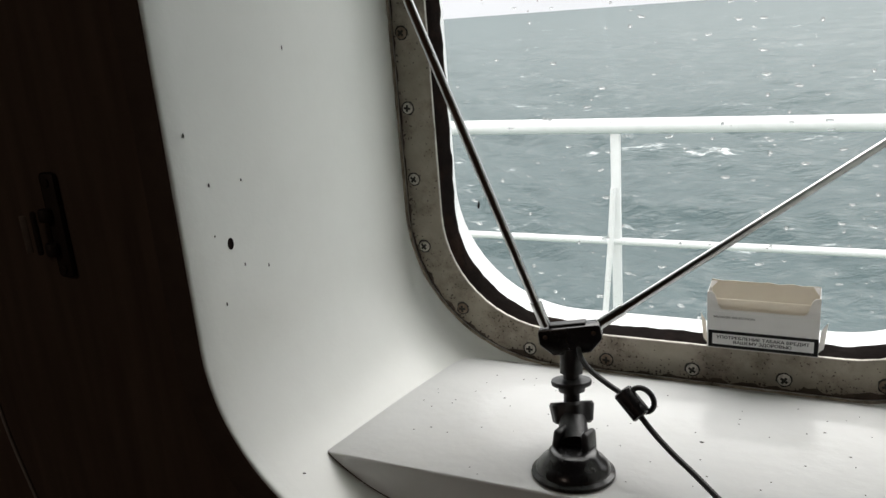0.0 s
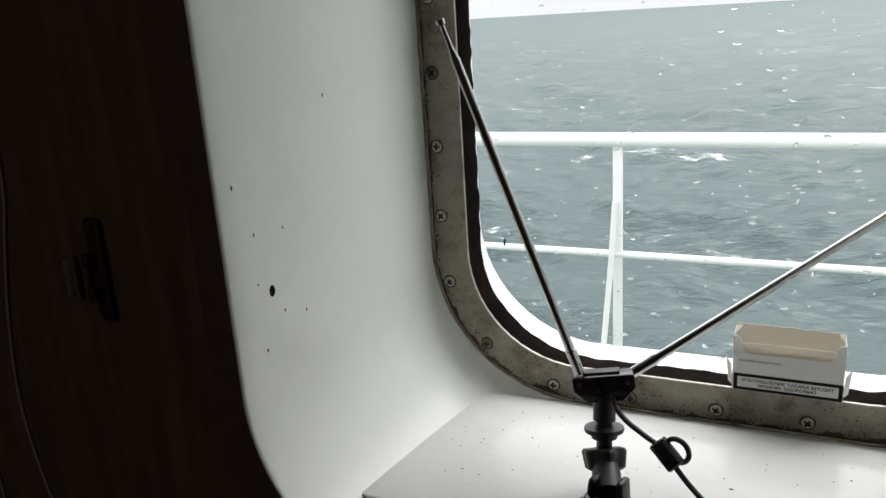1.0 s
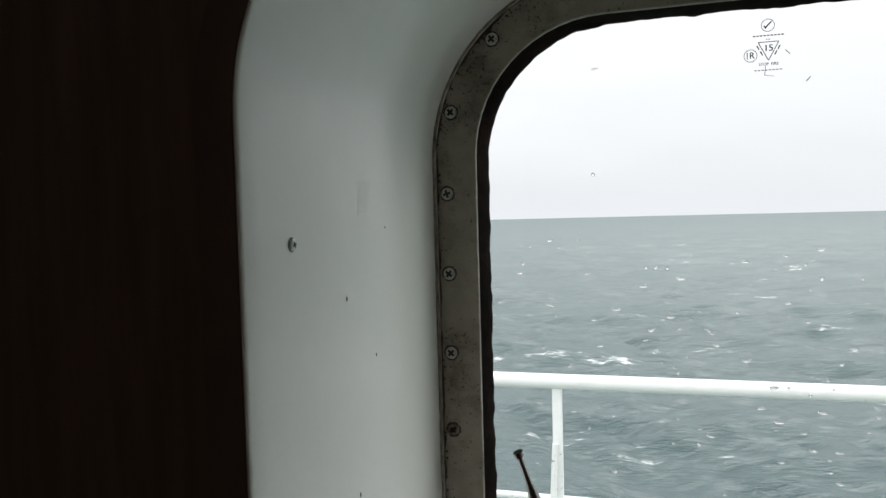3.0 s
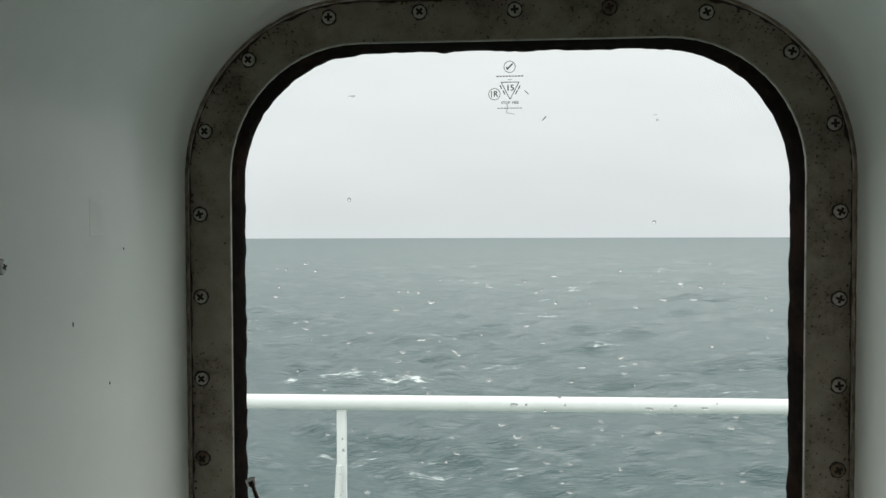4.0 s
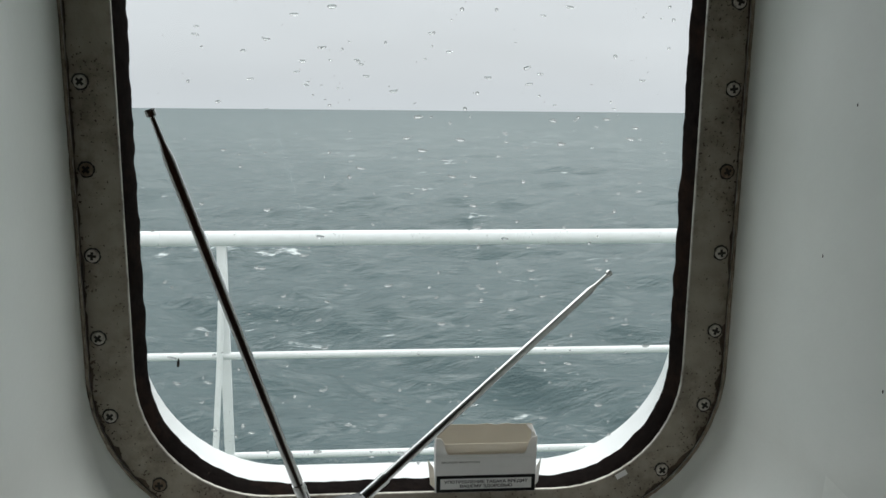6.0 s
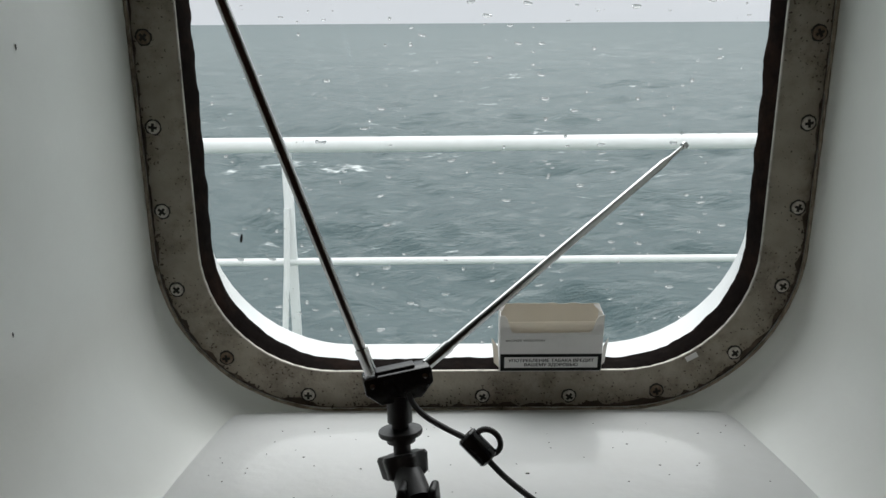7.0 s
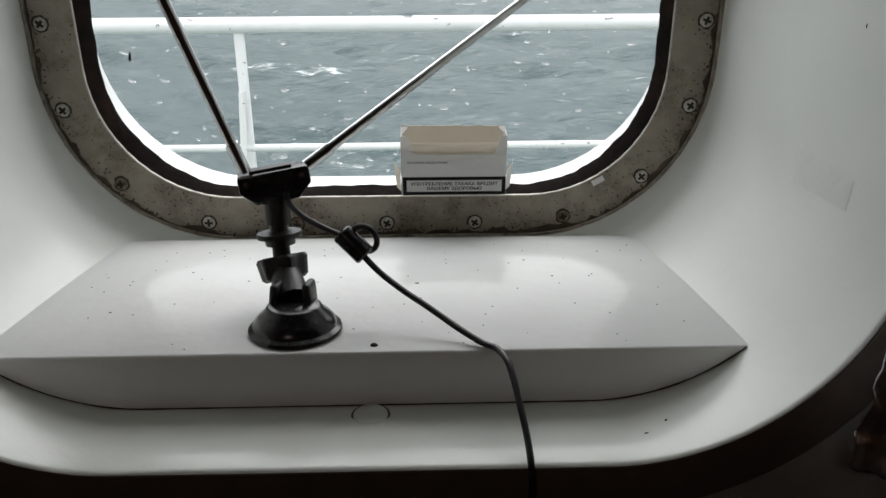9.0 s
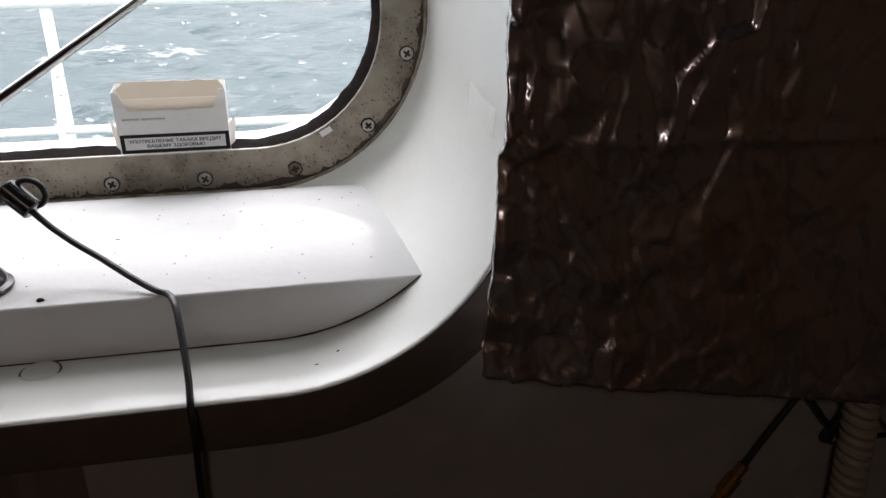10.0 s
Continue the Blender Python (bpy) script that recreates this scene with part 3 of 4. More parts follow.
# ---- rain on the glass ----
def build_drops():
    bm = bmesh.new()
    rnd = random.Random(4)
    unit = bmesh.new()
    bmesh.ops.create_icosphere(unit, subdivisions=2, radius=1.0)
    shape = [v.co.copy() for v in unit.verts]
    faces = [[v.index for v in f.verts] for f in unit.faces]
    unit.free()
    small = bmesh.new()
    bmesh.ops.create_icosphere(small, subdivisions=1, radius=1.0)
    shape_small, faces_small = [v.co.copy() for v in small.verts], [[v.index for v in f.verts] for f in small.faces]
    small.free()

    def put(x, z, w, h, lean, tail, sag, fine):
        vs = []
        for p in (shape_small if fine else shape):
            px, pz = p.x * w * (1 + tail * p.x), p.z * h + lean * p.x * w * 0.35 + sag * w * (p.x * p.x - 0.4)
            vs.append(bm.verts.new((x + px, 0.0257 + max(p.y, -0.03) * min(w, h) * 1.25, z + pz)))
        for f in (faces_small if fine else faces):
            bm.faces.new([vs[i] for i in f])

    def outside(x, z):
        return abs(x) > 0.11 and z < -0.21 and math.hypot(abs(x) - 0.11, z + 0.21) > 0.085

    count = 0
    while count < 320:
        x, z = rnd.uniform(-0.195, 0.195), rnd.uniform(-0.298, 0.225)
        if z > 0.085 and rnd.random() < 0.94 or outside(x, z):
            continue
        kind = rnd.random()
        if kind < 0.62:
            w = 0.0011 + 0.0026 * rnd.random() ** 1.5
            put(x, z, w, w * rnd.uniform(0.26, 0.46), rnd.gauss(0, 0.35), rnd.uniform(-0.4, 0.4), rnd.uniform(0.0, 0.3), False)
        else:
            w = rnd.uniform(0.0006, 0.0016)
            put(x, z, w, w * rnd.uniform(0.75, 1.15), rnd.gauss(0, 0.3), rnd.uniform(-0.2, 0.2), 0.0, False)
        count += 1
    # fine spray, thickest in two level bands
    count = 0
    while count < 950:
        x = rnd.uniform(-0.195, 0.195)
        z = rnd.choice((rnd.uniform(-0.298, 0.07), rnd.gauss(-0.105, 0.012), rnd.gauss(-0.285, 0.012)))
        if z < -0.3 or outside(x, z):
            continue
        w = rnd.uniform(0.00022, 0.0005)
        put(x, z, w, w * rnd.uniform(0.7, 1.2), 0, 0, 0, True)
        count += 1
    drops = part("raindrops", bm, DROP, None, smooth=80)
    drops.visible_shadow = False
    tagged(drops, "clear raindrops and spray clinging to the outside of the glass", "raindrops", kind="stuff")


build_drops()


# ---- fixings, stains and marks on the recess ----
def build_cap_screw(x, y, z, side):
    bm = bmesh.new()
    lathe([(0.0062, -0.0005), (0.0062, 0.0008), (0.0055, 0.0018), (0.0035, 0.0026), (0.0005, 0.0028)], 24, bm)
    # Slots are not cut; their shade is a dark cross on the cap.
    for turn in (0, 90):
        box(0.0052, 0.0014, 0.0018, pose(0, 0, 0.0022, 0, 0, turn), 0, bm, 1)
    lathe([(0.0069, -0.0004), (0.0069, 0.0002), (0.006, 0.0002)], 24, bm, mat=1)
    ob = part("lining_screw", bm, [LINING, GRIME_AND_SHADE])
    ob.matrix_basis = pose(x, y, z, 0, 90 * side, 0) @ pose(0, 0, 0, 0, 0, 20) @ Matrix.Diagonal((0.56, 0.56, 0.6, 1))
    tagged(ob, "white painted cross-head screw in the window recess", "screw", "recess screws")


build_cap_screw(-0.2408, -0.2215, 0.0947, 1)
build_cap_screw(0.2408, -0.2305, 0.0962, -1)

# A shallow disc on the surface; its black colour paints the hole's inner shade.
hole = part("drilled_hole", lathe([(0.0038, -0.0003), (0.0040, 0.0001), (0.0033, 0.00035), (0.0027, 0.0001), (0.0005, 0.00005)], 20), RUBBER_AND_SHADE)
hole.matrix_basis = pose(-0.2408, -0.228, -0.1725, 0, 90, 0) @ Matrix.Diagonal((0.95, 0.7, 1, 1))
tagged(hole, "empty screw hole in the white recess, its shade painted black", "hole")

plug_bm = lathe([(0.0092, -0.001), (0.0092, 0.0006), (0.0086, 0.0012), (0.006, 0.0014), (0.0005, 0.0014)], 32)
lathe([(0.0103, -0.001), (0.0102, 0.0003), (0.0091, 0.0004)], 32, plug_bm, mat=1)
plug = part("painted_plug", plug_bm, [LINING, STAIN])
plug.matrix_basis = pose(0.002, -0.2205, -0.3528, 0, 0, 0)
tagged(plug, "round white painted plug in the bottom of the recess", "plug")


def build_sticker(name, label, m, w, h, mat):
    ob = part(name, box(w, h, 0.00012), mat)
    ob.matrix_basis = m
    tagged(ob, label, "tape")


build_sticker("tape_remnant", "yellowed remnant of tape on the white recess", pose(-0.24085, -0.132, 0.1190, 0, 90, 0), 0.021, 0.016, TAPE)
build_sticker("clear_tape", "square of clear tape on the white recess", pose(0.2402, -0.176, -0.240, 0, -86, 0), 0.026, 0.060, TAPE)
build_sticker("paper_scrap", "small torn scrap of white paper at the frame's edge", pose(0.1625, -0.0005, -0.2988, 90, -30, 0), 0.0095, 0.0045, CARD)


def build_specks():
    """Flecks of dirt and chips in the paint of the sill and recess."""
    rnd = random.Random(21)
    bm = bmesh.new()
    for k in range(80):
        x, y = rnd.uniform(-0.18, 0.18), rnd.uniform(-0.205, -0.04)
        r = rnd.choice((0.0003, 0.0004, 0.0005, 0.0006, 0.0011 if rnd.random() < 0.15 else 0.0004))
        lathe([(r, 0), (r * 0.8, 0.0002), (r * 0.1, 0.0003)], 6, bm, pose(x, y, sill_z(y) + 0.00005, -4.3, 0, 0) @ Matrix.Diagonal((rnd.uniform(0.7, 1.8), 1, 1, 1)))
    lathe([(0.0017, 0), (0.0015, 0.0009), (0.0008, 0.0016), (0.0002, 0.0018)], 7, bm, pose(0.004, -0.2035, sill_z(-0.2035)) @ Matrix.Diagonal((1.3, 0.9, 1, 1)))
    for y, z in ((-0.21, -0.136), (-0.239, -0.133), (-0.218, -0.189), (-0.195, -0.197), (-0.24, -0.208), (-0.241, -0.164), (-0.253, -0.101), (-0.12, 0.02), (-0.16, 0.06), (-0.10, 0.10), (-0.15, -0.06)):
        lathe([(0.0008, 0), (0.0006, 0.0002), (0.0001, 0.0003)], 6, bm, pose(-0.2405, y, z, 0, 90, 0) @ Matrix.Diagonal((rnd.uniform(0.8, 2.2), 0.8, 1, 1)))
    for y, z in ((-0.14, -0.01), (-0.12, -0.1), (-0.19, -0.16), (-0.17, 0.03), (-0.1, 0.06)):
        lathe([(0.0007, 0), (0.0005, 0.0002), (0.0001, 0.0003)], 6, bm, pose(0.2405, y, z, 0, -90, 0) @ Matrix.Diagonal((rnd.uniform(0.8, 2.2), 0.8, 1, 1)))
    for x, y in ((-0.20, -0.24), (-0.14, -0.25), (-0.048, -0.254), (0.03, -0.245), (0.10, -0.256), (0.141, -0.245), (0.152, -0.238)):
        lathe([(0.0009, 0), (0.0007, 0.0003), (0.0001, 0.0004)], 6, bm, pose(x, y, -0.3515 + (0.0 if abs(x) < 0.1173 else 0.1235 - math.sqrt(0.1235 ** 2 - (abs(x) - 0.1173) ** 2)), 0, 0, rnd.uniform(0, 180)) @ Matrix.Diagonal((rnd.uniform(1, 2.5), 0.7, 1, 1)))
    tagged(part("dirt_specks", bm, GRIME_AND_SHADE), "dark flecks of dirt on the white paint", "dirt", kind="stuff")


build_specks()


# ---- the stamp on the glass, and a speck ----
def build_stamp():
    stamp = thing("glass_stamp", "printed glazing stamp with a numbered triangle on the window glass", "stamp")
    y = 0.0181
    def ring_mesh(cx, cz, r, w):
        return loft([[(cx + q * math.cos(2 * math.pi * i / 32), y, cz + q * math.sin(2 * math.pi * i / 32)) for i in range(32)] for q in (r - w, r + w)])
    def bar(x0, z0, x1, z1, w):
        d = Vector((x1 - x0, 0, z1 - z0))
        side = Vector((-d.z, 0, d.x)).normalized() * w
        bm = bmesh.new()
        a, b = Vector((x0, y, z0)), Vector((x1, y, z1))
        bm.faces.new([bm.verts.new(p) for p in (a - side, b - side, b + side, a + side)])
        return bm
    part("roundel", ring_mesh(-0.0005, 0.2325, 0.0042, 0.00022), ETCH, stamp)
    part("tick", bar(-0.0025, 0.2305, 0.0018, 0.235, 0.0005), ETCH, stamp)
    part("tick", bar(-0.003, 0.2325, -0.0018, 0.2303, 0.0004), ETCH, stamp)
    part("roundel", ring_mesh(-0.0118, 0.2125, 0.0042, 0.00022), ETCH, stamp)
    text_part("roundel_letter", "R", 0.0062, ETCH, pose(-0.0110, y, 0.2125) @ FACING, stamp, 0.9)
    part("glyph_bar", bar(-0.0139, 0.2102, -0.0139, 0.2148, 0.0003), ETCH, stamp)
    text_part("stamp_words", "STOP  FIRE", 0.0027, ETCH, pose(-0.0002, y, 0.2060) @ FACING, stamp, 1.0)
    tri_pts = [(-0.0068, 0.2212), (0.0064, 0.2212), (-0.0002, 0.2085)]
    for k in range(3):
        part("triangle_side", bar(*tri_pts[k], *tri_pts[(k + 1) % 3], 0.00028), ETCH, stamp)
    text_part("number", "15", 0.0062, ETCH, pose(-0.0003, y, 0.2168) @ FACING, stamp)
    for cx, cz, w, h in ((0.0, 0.2256, 0.0205, 0.0008), (-0.0002, 0.2230, 0.003, 0.0005), (-0.0002, 0.2020, 0.0185, 0.0006)):
        n = max(2, int(w / 0.0022))
        for k in range(n):
            x0 = cx - w / 2 + w * k / n
            part("text_bar", bar(x0, cz, x0 + w / n * 0.72, cz, h / 2), ETCH, stamp)
    for k, (x0, z0) in enumerate(((-0.0076, 0.2190), (-0.0054, 0.2150), (0.0052, 0.2150), (0.0072, 0.2185))):
        part("text_bar", bar(x0, z0, x0 + (0.0014 if k < 2 else -0.0014), z0 - 0.0028, 0.0004), ETCH, stamp)
    part("scratch", bar(-0.0022, 0.2050, -0.0028, 0.1985, 0.0002), ETCH, stamp)
    part("scratch", bar(-0.0028, 0.1985, 0.0035, 0.1975, 0.00015), ETCH, stamp)
    part("scratch", bar(0.0235, 0.1925, 0.0262, 0.1955, 0.0003), ETCH, stamp)
    part("scratch", bar(0.0105, 0.2150, 0.0135, 0.2120, 0.00025), ETCH, stamp)
    stamp.matrix_basis = pose(0, 0, -0.0014)


build_stamp()
speck = part("glass_speck", lathe([(0.0007, -0.0032), (0.0011, -0.001), (0.0009, 0.001), (0.0003, 0.0036)], 8), GRIME_AND_SHADE)
speck.matrix_basis = pose(-0.179, 0.0175, -0.2075, 0, 8, 0) @ Matrix.Diagonal((1, 0.5, 1, 1))
tagged(speck, "small dark sliver stuck on the window glass", "speck")


# ---- the opened packet ----
def build_packet():
    pk = thing("cardboard_packet", "opened white cardboard packet with a printed warning on the window frame", "packet")
    w, h, d, t = 0.0772, 0.0545, 0.020, 0.0006
    hw = w / 2
    # front: a low panel with a rounded notch between two shoulders
    notch = [(0.96, 0.85), (0.90, 0.845), (0.855, 0.80), (0.83, 0.74), (0.79, 0.64), (0.76, 0.605), (0.72, 0.59)]
    prof = [(-hw, 0), (hw, 0), (hw, h * 0.86)] + [(hw * a, h * b) for a, b in notch] + [(-hw * a, h * b) for a, b in notch[::-1]] + [(-hw, h * 0.84)]
    bm = bmesh.new()
    f = bm.faces.new([bm.verts.new((x, 0, z)) for x, z in prof])
    ex = bmesh.ops.extrude_face_region(bm, geom=[f])
    bmesh.ops.translate(bm, verts=[v for v in ex["geom"] if isinstance(v, bmesh.types.BMVert)], vec=(0, t, 0))
    front = part("front_panel", bm, CARD, pk)
    # back: its torn top edge runs a little uneven
    bm = bmesh.new()
    tops = [(hw * 0.985 * (1 - 2 * k / 24), h * (0.855 + 0.016 * noise.noise((k * 0.4, 2.0, 5.0)) + 0.012 * k / 24)) for k in range(25)]
    f = bm.faces.new([bm.verts.new((x, d, z)) for x, z in [(-hw * 0.985, 0), (hw * 0.985, 0)] + tops])
    ex = bmesh.ops.extrude_face_region(bm, geom=[f])
    bmesh.ops.translate(bm, verts=[v for v in ex["geom"] if isinstance(v, bmesh.types.BMVert)], vec=(0, t, 0))
    part("back_panel", bm, CARD_BACK, pk, "cream inside of the packet")
    for s in (-1, 1):
        part("side_panel", box(t, d - 2 * t, h * 0.845, pose(s * (hw - t), d / 2 + t / 2, h * 0.4235)), CARD, pk)
        cf = bmesh.new()
        cf.faces.new([cf.verts.new(q) for q in ((s * hw * 0.97, d * 0.92, h * 0.865), (s * hw * 0.86, d * 0.94, h * 0.86), (s * hw * 0.90, d * 0.75, h * 0.84), (s * hw * 0.965, d * 0.35, h * 0.835))])
        bmesh.ops.solidify(cf, geom=cf.faces[:], thickness=0.0004)
        part("corner_flap", cf, CARD, pk)
    part("bottom_panel", box(w - 2 * t, d, t, pose(0, d / 2, t / 2)), CARD, pk)
    part("inner_flap", box(w * 0.95, 0.0004, h * 0.72, pose(0, 0.0026, h * 0.375), 0.0), CARD_IN, pk, "cream inner card of the open packet")
    part("fold_line", box(w * 0.985, 0.0002, h * 0.008, pose(0.0, -0.00008, h * 0.54)), TAPE, pk)
    for s, y0 in ((-1, 0.001), (1, 0.002)):
        fl = bmesh.new()
        fl.faces.new([fl.verts.new(p) for p in ((s * hw, 0.001 + y0, 0.002), (s * (hw + 0.0035), 0.006, 0.004), (s * (hw + 0.0055), 0.007, h * 0.46), (s * (hw + 0.001), 0.003, h * 0.36))])
        bmesh.ops.solidify(fl, geom=fl.faces[:], thickness=0.0005)
        part("torn_flap", fl, CARD if s > 0 else CARD_IN, pk)
    part("warning_border", box(w * 0.985, 0.0002, h * 0.262, pose(0.0004, -0.0001, h * 0.135)), INK, pk, "black border of the warning")
    part("warning_field", box(w * 0.91, 0.0002, h * 0.165, pose(0.0004, -0.00022, h * 0.137)), CARD, pk)
    text_part("warning_line", "УПОТРЕБЛЕНИЕ ТАБАКА ВРЕДИТ", 0.0035, INK, pose(0.0004, -0.00045, h * 0.166) @ FACING, pk, 1.1)
    text_part("warning_line", "ВАШЕМУ ЗДОРОВЬЮ", 0.0035, INK, pose(0.0004, -0.00045, h * 0.099) @ FACING, pk, 1.1)
    text_part("print_line", "BRONZE SELECTION", 0.0021, INK_GREY, pose(-0.0195, -0.0002, h * 0.475) @ FACING, pk, 1.5)
    pk.matrix_basis = pose(0.0534, -0.0085, -0.3060, 5, 0, 0)


build_packet()


# ---- the antenna on its suction mount, and its lead ----
SLOPE = pose(0, 0, 0, -4.1, 0, 0)


def build_antenna():
    an = thing("table_antenna", "two-rod telescopic antenna on a black suction mount standing on the sill", "antenna")
    base = pose(-0.0402, -0.1830, sill_z(-0.1830)) @ SLOPE
    part("suction_cup", lathe([(0.0248, 0.0), (0.0257, 0.0012), (0.0254, 0.0028), (0.0230, 0.0042), (0.0225, 0.0062), (0.0195, 0.0098), (0.0160, 0.0128), (0.0148, 0.0150), (0.0133, 0.0158), (0.001, 0.0160)], 40, None, base), BLACK_GLOSS, an, "glossy black rubber suction cup")
    foot, neck, discp, head = Vector((-0.0415, -0.1745, -0.3080)), Vector((-0.0507, -0.1475, -0.3005)), Vector((-0.0525, -0.1410, -0.2822)), Vector((-0.0537, -0.1345, -0.2535))
    part("saddle", box(0.023, 0.017, 0.011, Matrix.Translation(foot + Vector((0.0005, -0.002, -0.0045))) @ pose(0, 0, 0, 14, 0, -8), 0.0032, segments=3), BLACK, an)
    for s in (-1, 1):
        part("fork_arm", box(0.0048, 0.0145, 0.015, Matrix.Translation(foot + Vector((s * 0.0092, 0.0, 0.0035))) @ pose(0, 0, 0, -8, -s * 6, -8), 0.0022, segments=3), BLACK, an)
    part("ball_arm", tube([foot + Vector((0, 0, -0.001)), foot.lerp(neck, 0.55), neck], [0.0096, 0.0092, 0.0080], 18), BLACK, an)
    # fluted clamp nut
    bm = bmesh.new()
    n = 48
    rings = []
    for h, k in ((-0.0072, 0.80), (-0.0056, 0.95), (0.0048, 1.06), (0.0066, 0.98)):
        rings.append([((0.0132 + 0.0013 * math.cos(6 * 2 * math.pi * i / n)) * k * math.cos(2 * math.pi * i / n), (0.0132 + 0.0013 * math.cos(6 * 2 * math.pi * i / n)) * k * math.sin(2 * math.pi * i / n), h) for i in range(n)])
    loft(rings, bm=bm)
    bm.verts.ensure_lookup_table()
    bm.faces.new(bm.verts[:n][::-1])
    bm.faces.new(bm.verts[-n:])
    nut = part("clamp_nut", bm, BLACK, an, "fluted black clamp nut")
    nut.matrix_basis = Matrix.Translation(neck) @ pose(0, 0, 0, -24, -12, 0)
    part("stem", tube([neck, discp, discp.lerp(head, 0.5)], 0.0052, 14), BLACK, an)
    dk = part("stop_disc", lathe([(0.0085, -0.006), (0.009, -0.002), (0.0128, -0.0016), (0.0132, 0.0), (0.0128, 0.0014), (0.0085, 0.0020), (0.0068, 0.0024)], 30), BLACK, an)
    dk.matrix_basis = Matrix.Translation(discp) @ pose(0, 0, 0, -10, -4, 0)
    part("collar", tube([discp.lerp(head, 0.2), discp.lerp(head, 0.75)], [0.0074, 0.0074], 18), BLACK, an)
    # the tapered head that holds the rods
    bm = bmesh.new()
    prof = [(-0.0193, 0.0085), (0.0193, 0.0085), (0.0202, 0.0065), (0.0202, -0.0015), (0.0120, -0.0095), (-0.0120, -0.0095), (-0.0202, -0.0015), (-0.0202, 0.0065)]
    f = bm.faces.new([bm.verts.new((x, -0.0075, z)) for x, z in prof])
    ex = bmesh.ops.extrude_face_region(bm, geom=[f])
    bmesh.ops.translate(bm, verts=[v for v in ex["geom"] if isinstance(v, bmesh.types.BMVert)], vec=(0, 0.015, 0))
    bmesh.ops.bevel(bm, geom=bm.edges[:], offset=0.0012, segments=2, affect="EDGES", profile=0.5)
    hd = part("head", bm, BLACK_GLOSS, an, "glossy black rod holder")
    hd.matrix_basis = Matrix.Translation(head) @ pose(0, 0, 0, -6, -7, 12)
    top = part("head_cap", box(0.024, 0.009, 0.003, pose(-0.001, 0, 0.0088), 0.0008), BLACK, hd)
    for x in (-0.0155, 0.0155):
        part("pivot_screw", lathe([(0.0016, 0), (0.0016, 0.0006), (0.0003, 0.0009)], 12, None, pose(x, -0.0074, 0.0035, 90, 0, 0)), CHROME, hd)
    for beg, tip in ((Vector((-0.0690, -0.1400, -0.2445)), Vector((-0.134, -0.185, -0.0155))), (Vector((-0.0372, -0.1270, -0.2460)), Vector((0.1440, -0.004, -0.1350)))):
        rod = part("rod", tube([beg, beg.lerp(tip, 0.06), beg.lerp(tip, 0.0601), beg.lerp(tip, 0.90), beg.lerp(tip, 0.93), beg.lerp(tip, 0.985)], [0.0036, 0.0036, 0.0031, 0.0028, 0.0016, 0.0013], 14), CHROME, an, "chrome telescopic rod")
        part("rod_tip", tube([beg.lerp(tip, 0.985), beg.lerp(tip, 0.988), tip], [0.0014, 0.0026, 0.0026], 14), CHROME, rod)
        part("rod_ferrule", tube([beg.lerp(tip, 0.055), beg.lerp(tip, 0.075)], 0.0038, 14), CHROME, rod)


build_antenna()


def build_lead():
    lead = thing("antenna_lead", "thin black antenna lead with a ferrite clip hanging over the sill", "cable")
    part("cable", tube(smooth_line([(-0.0475, -0.1400, -0.2575), (-0.0440, -0.1455, -0.2625), (-0.036, -0.151, -0.2680), (-0.024, -0.157, -0.2725), (-0.0140, -0.162, -0.2755), (-0.006, -0.166, -0.2815), (0.006, -0.171, -0.2930), (0.0195, -0.179, -0.3010), (0.0325, -0.187, -0.3068), (0.0495, -0.199, -0.3143), (0.0610, -0.2070, -0.3182), (0.0685, -0.2128, -0.3188),
                               (0.0732, -0.2260, -0.3205), (0.0772, -0.2450, -0.3330), (0.0795, -0.2590, -0.3430), (0.0803, -0.2695, -0.3522), (0.0806, -0.2718, -0.370), (0.0795, -0.2705, -0.41), (0.0815, -0.2695, -0.5), (0.082, -0.2695, -0.75), (0.09, -0.2695, -1.44)]), 0.00175, 10), BLACK, lead)
    clip = part("ferrite", lathe([(0.0052, -0.0095), (0.0062, -0.0085), (0.0062, 0.0085), (0.0052, 0.0095)], 20), BLACK_GLOSS, lead, "glossy black ferrite clip")
    way = Vector((0.0115, -0.0045, -0.0105))
    clip.matrix_basis = Matrix.Translation((-0.0078, -0.1650, -0.2790)) @ way.to_track_quat("Z", "Y").to_matrix().to_4x4()
    c, u, v = Vector((-0.0020, -0.1632, -0.2765)), Vector((0.0064, -0.001, -0.0042)), Vector((0.0030, 0.001, 0.0056))
    part("cable_loop", tube([c + u * math.cos(a) + v * math.sin(a) for a in [radians(200 - 15 * i) for i in range(18)]], 0.0017, 10), BLACK, lead)


build_lead()


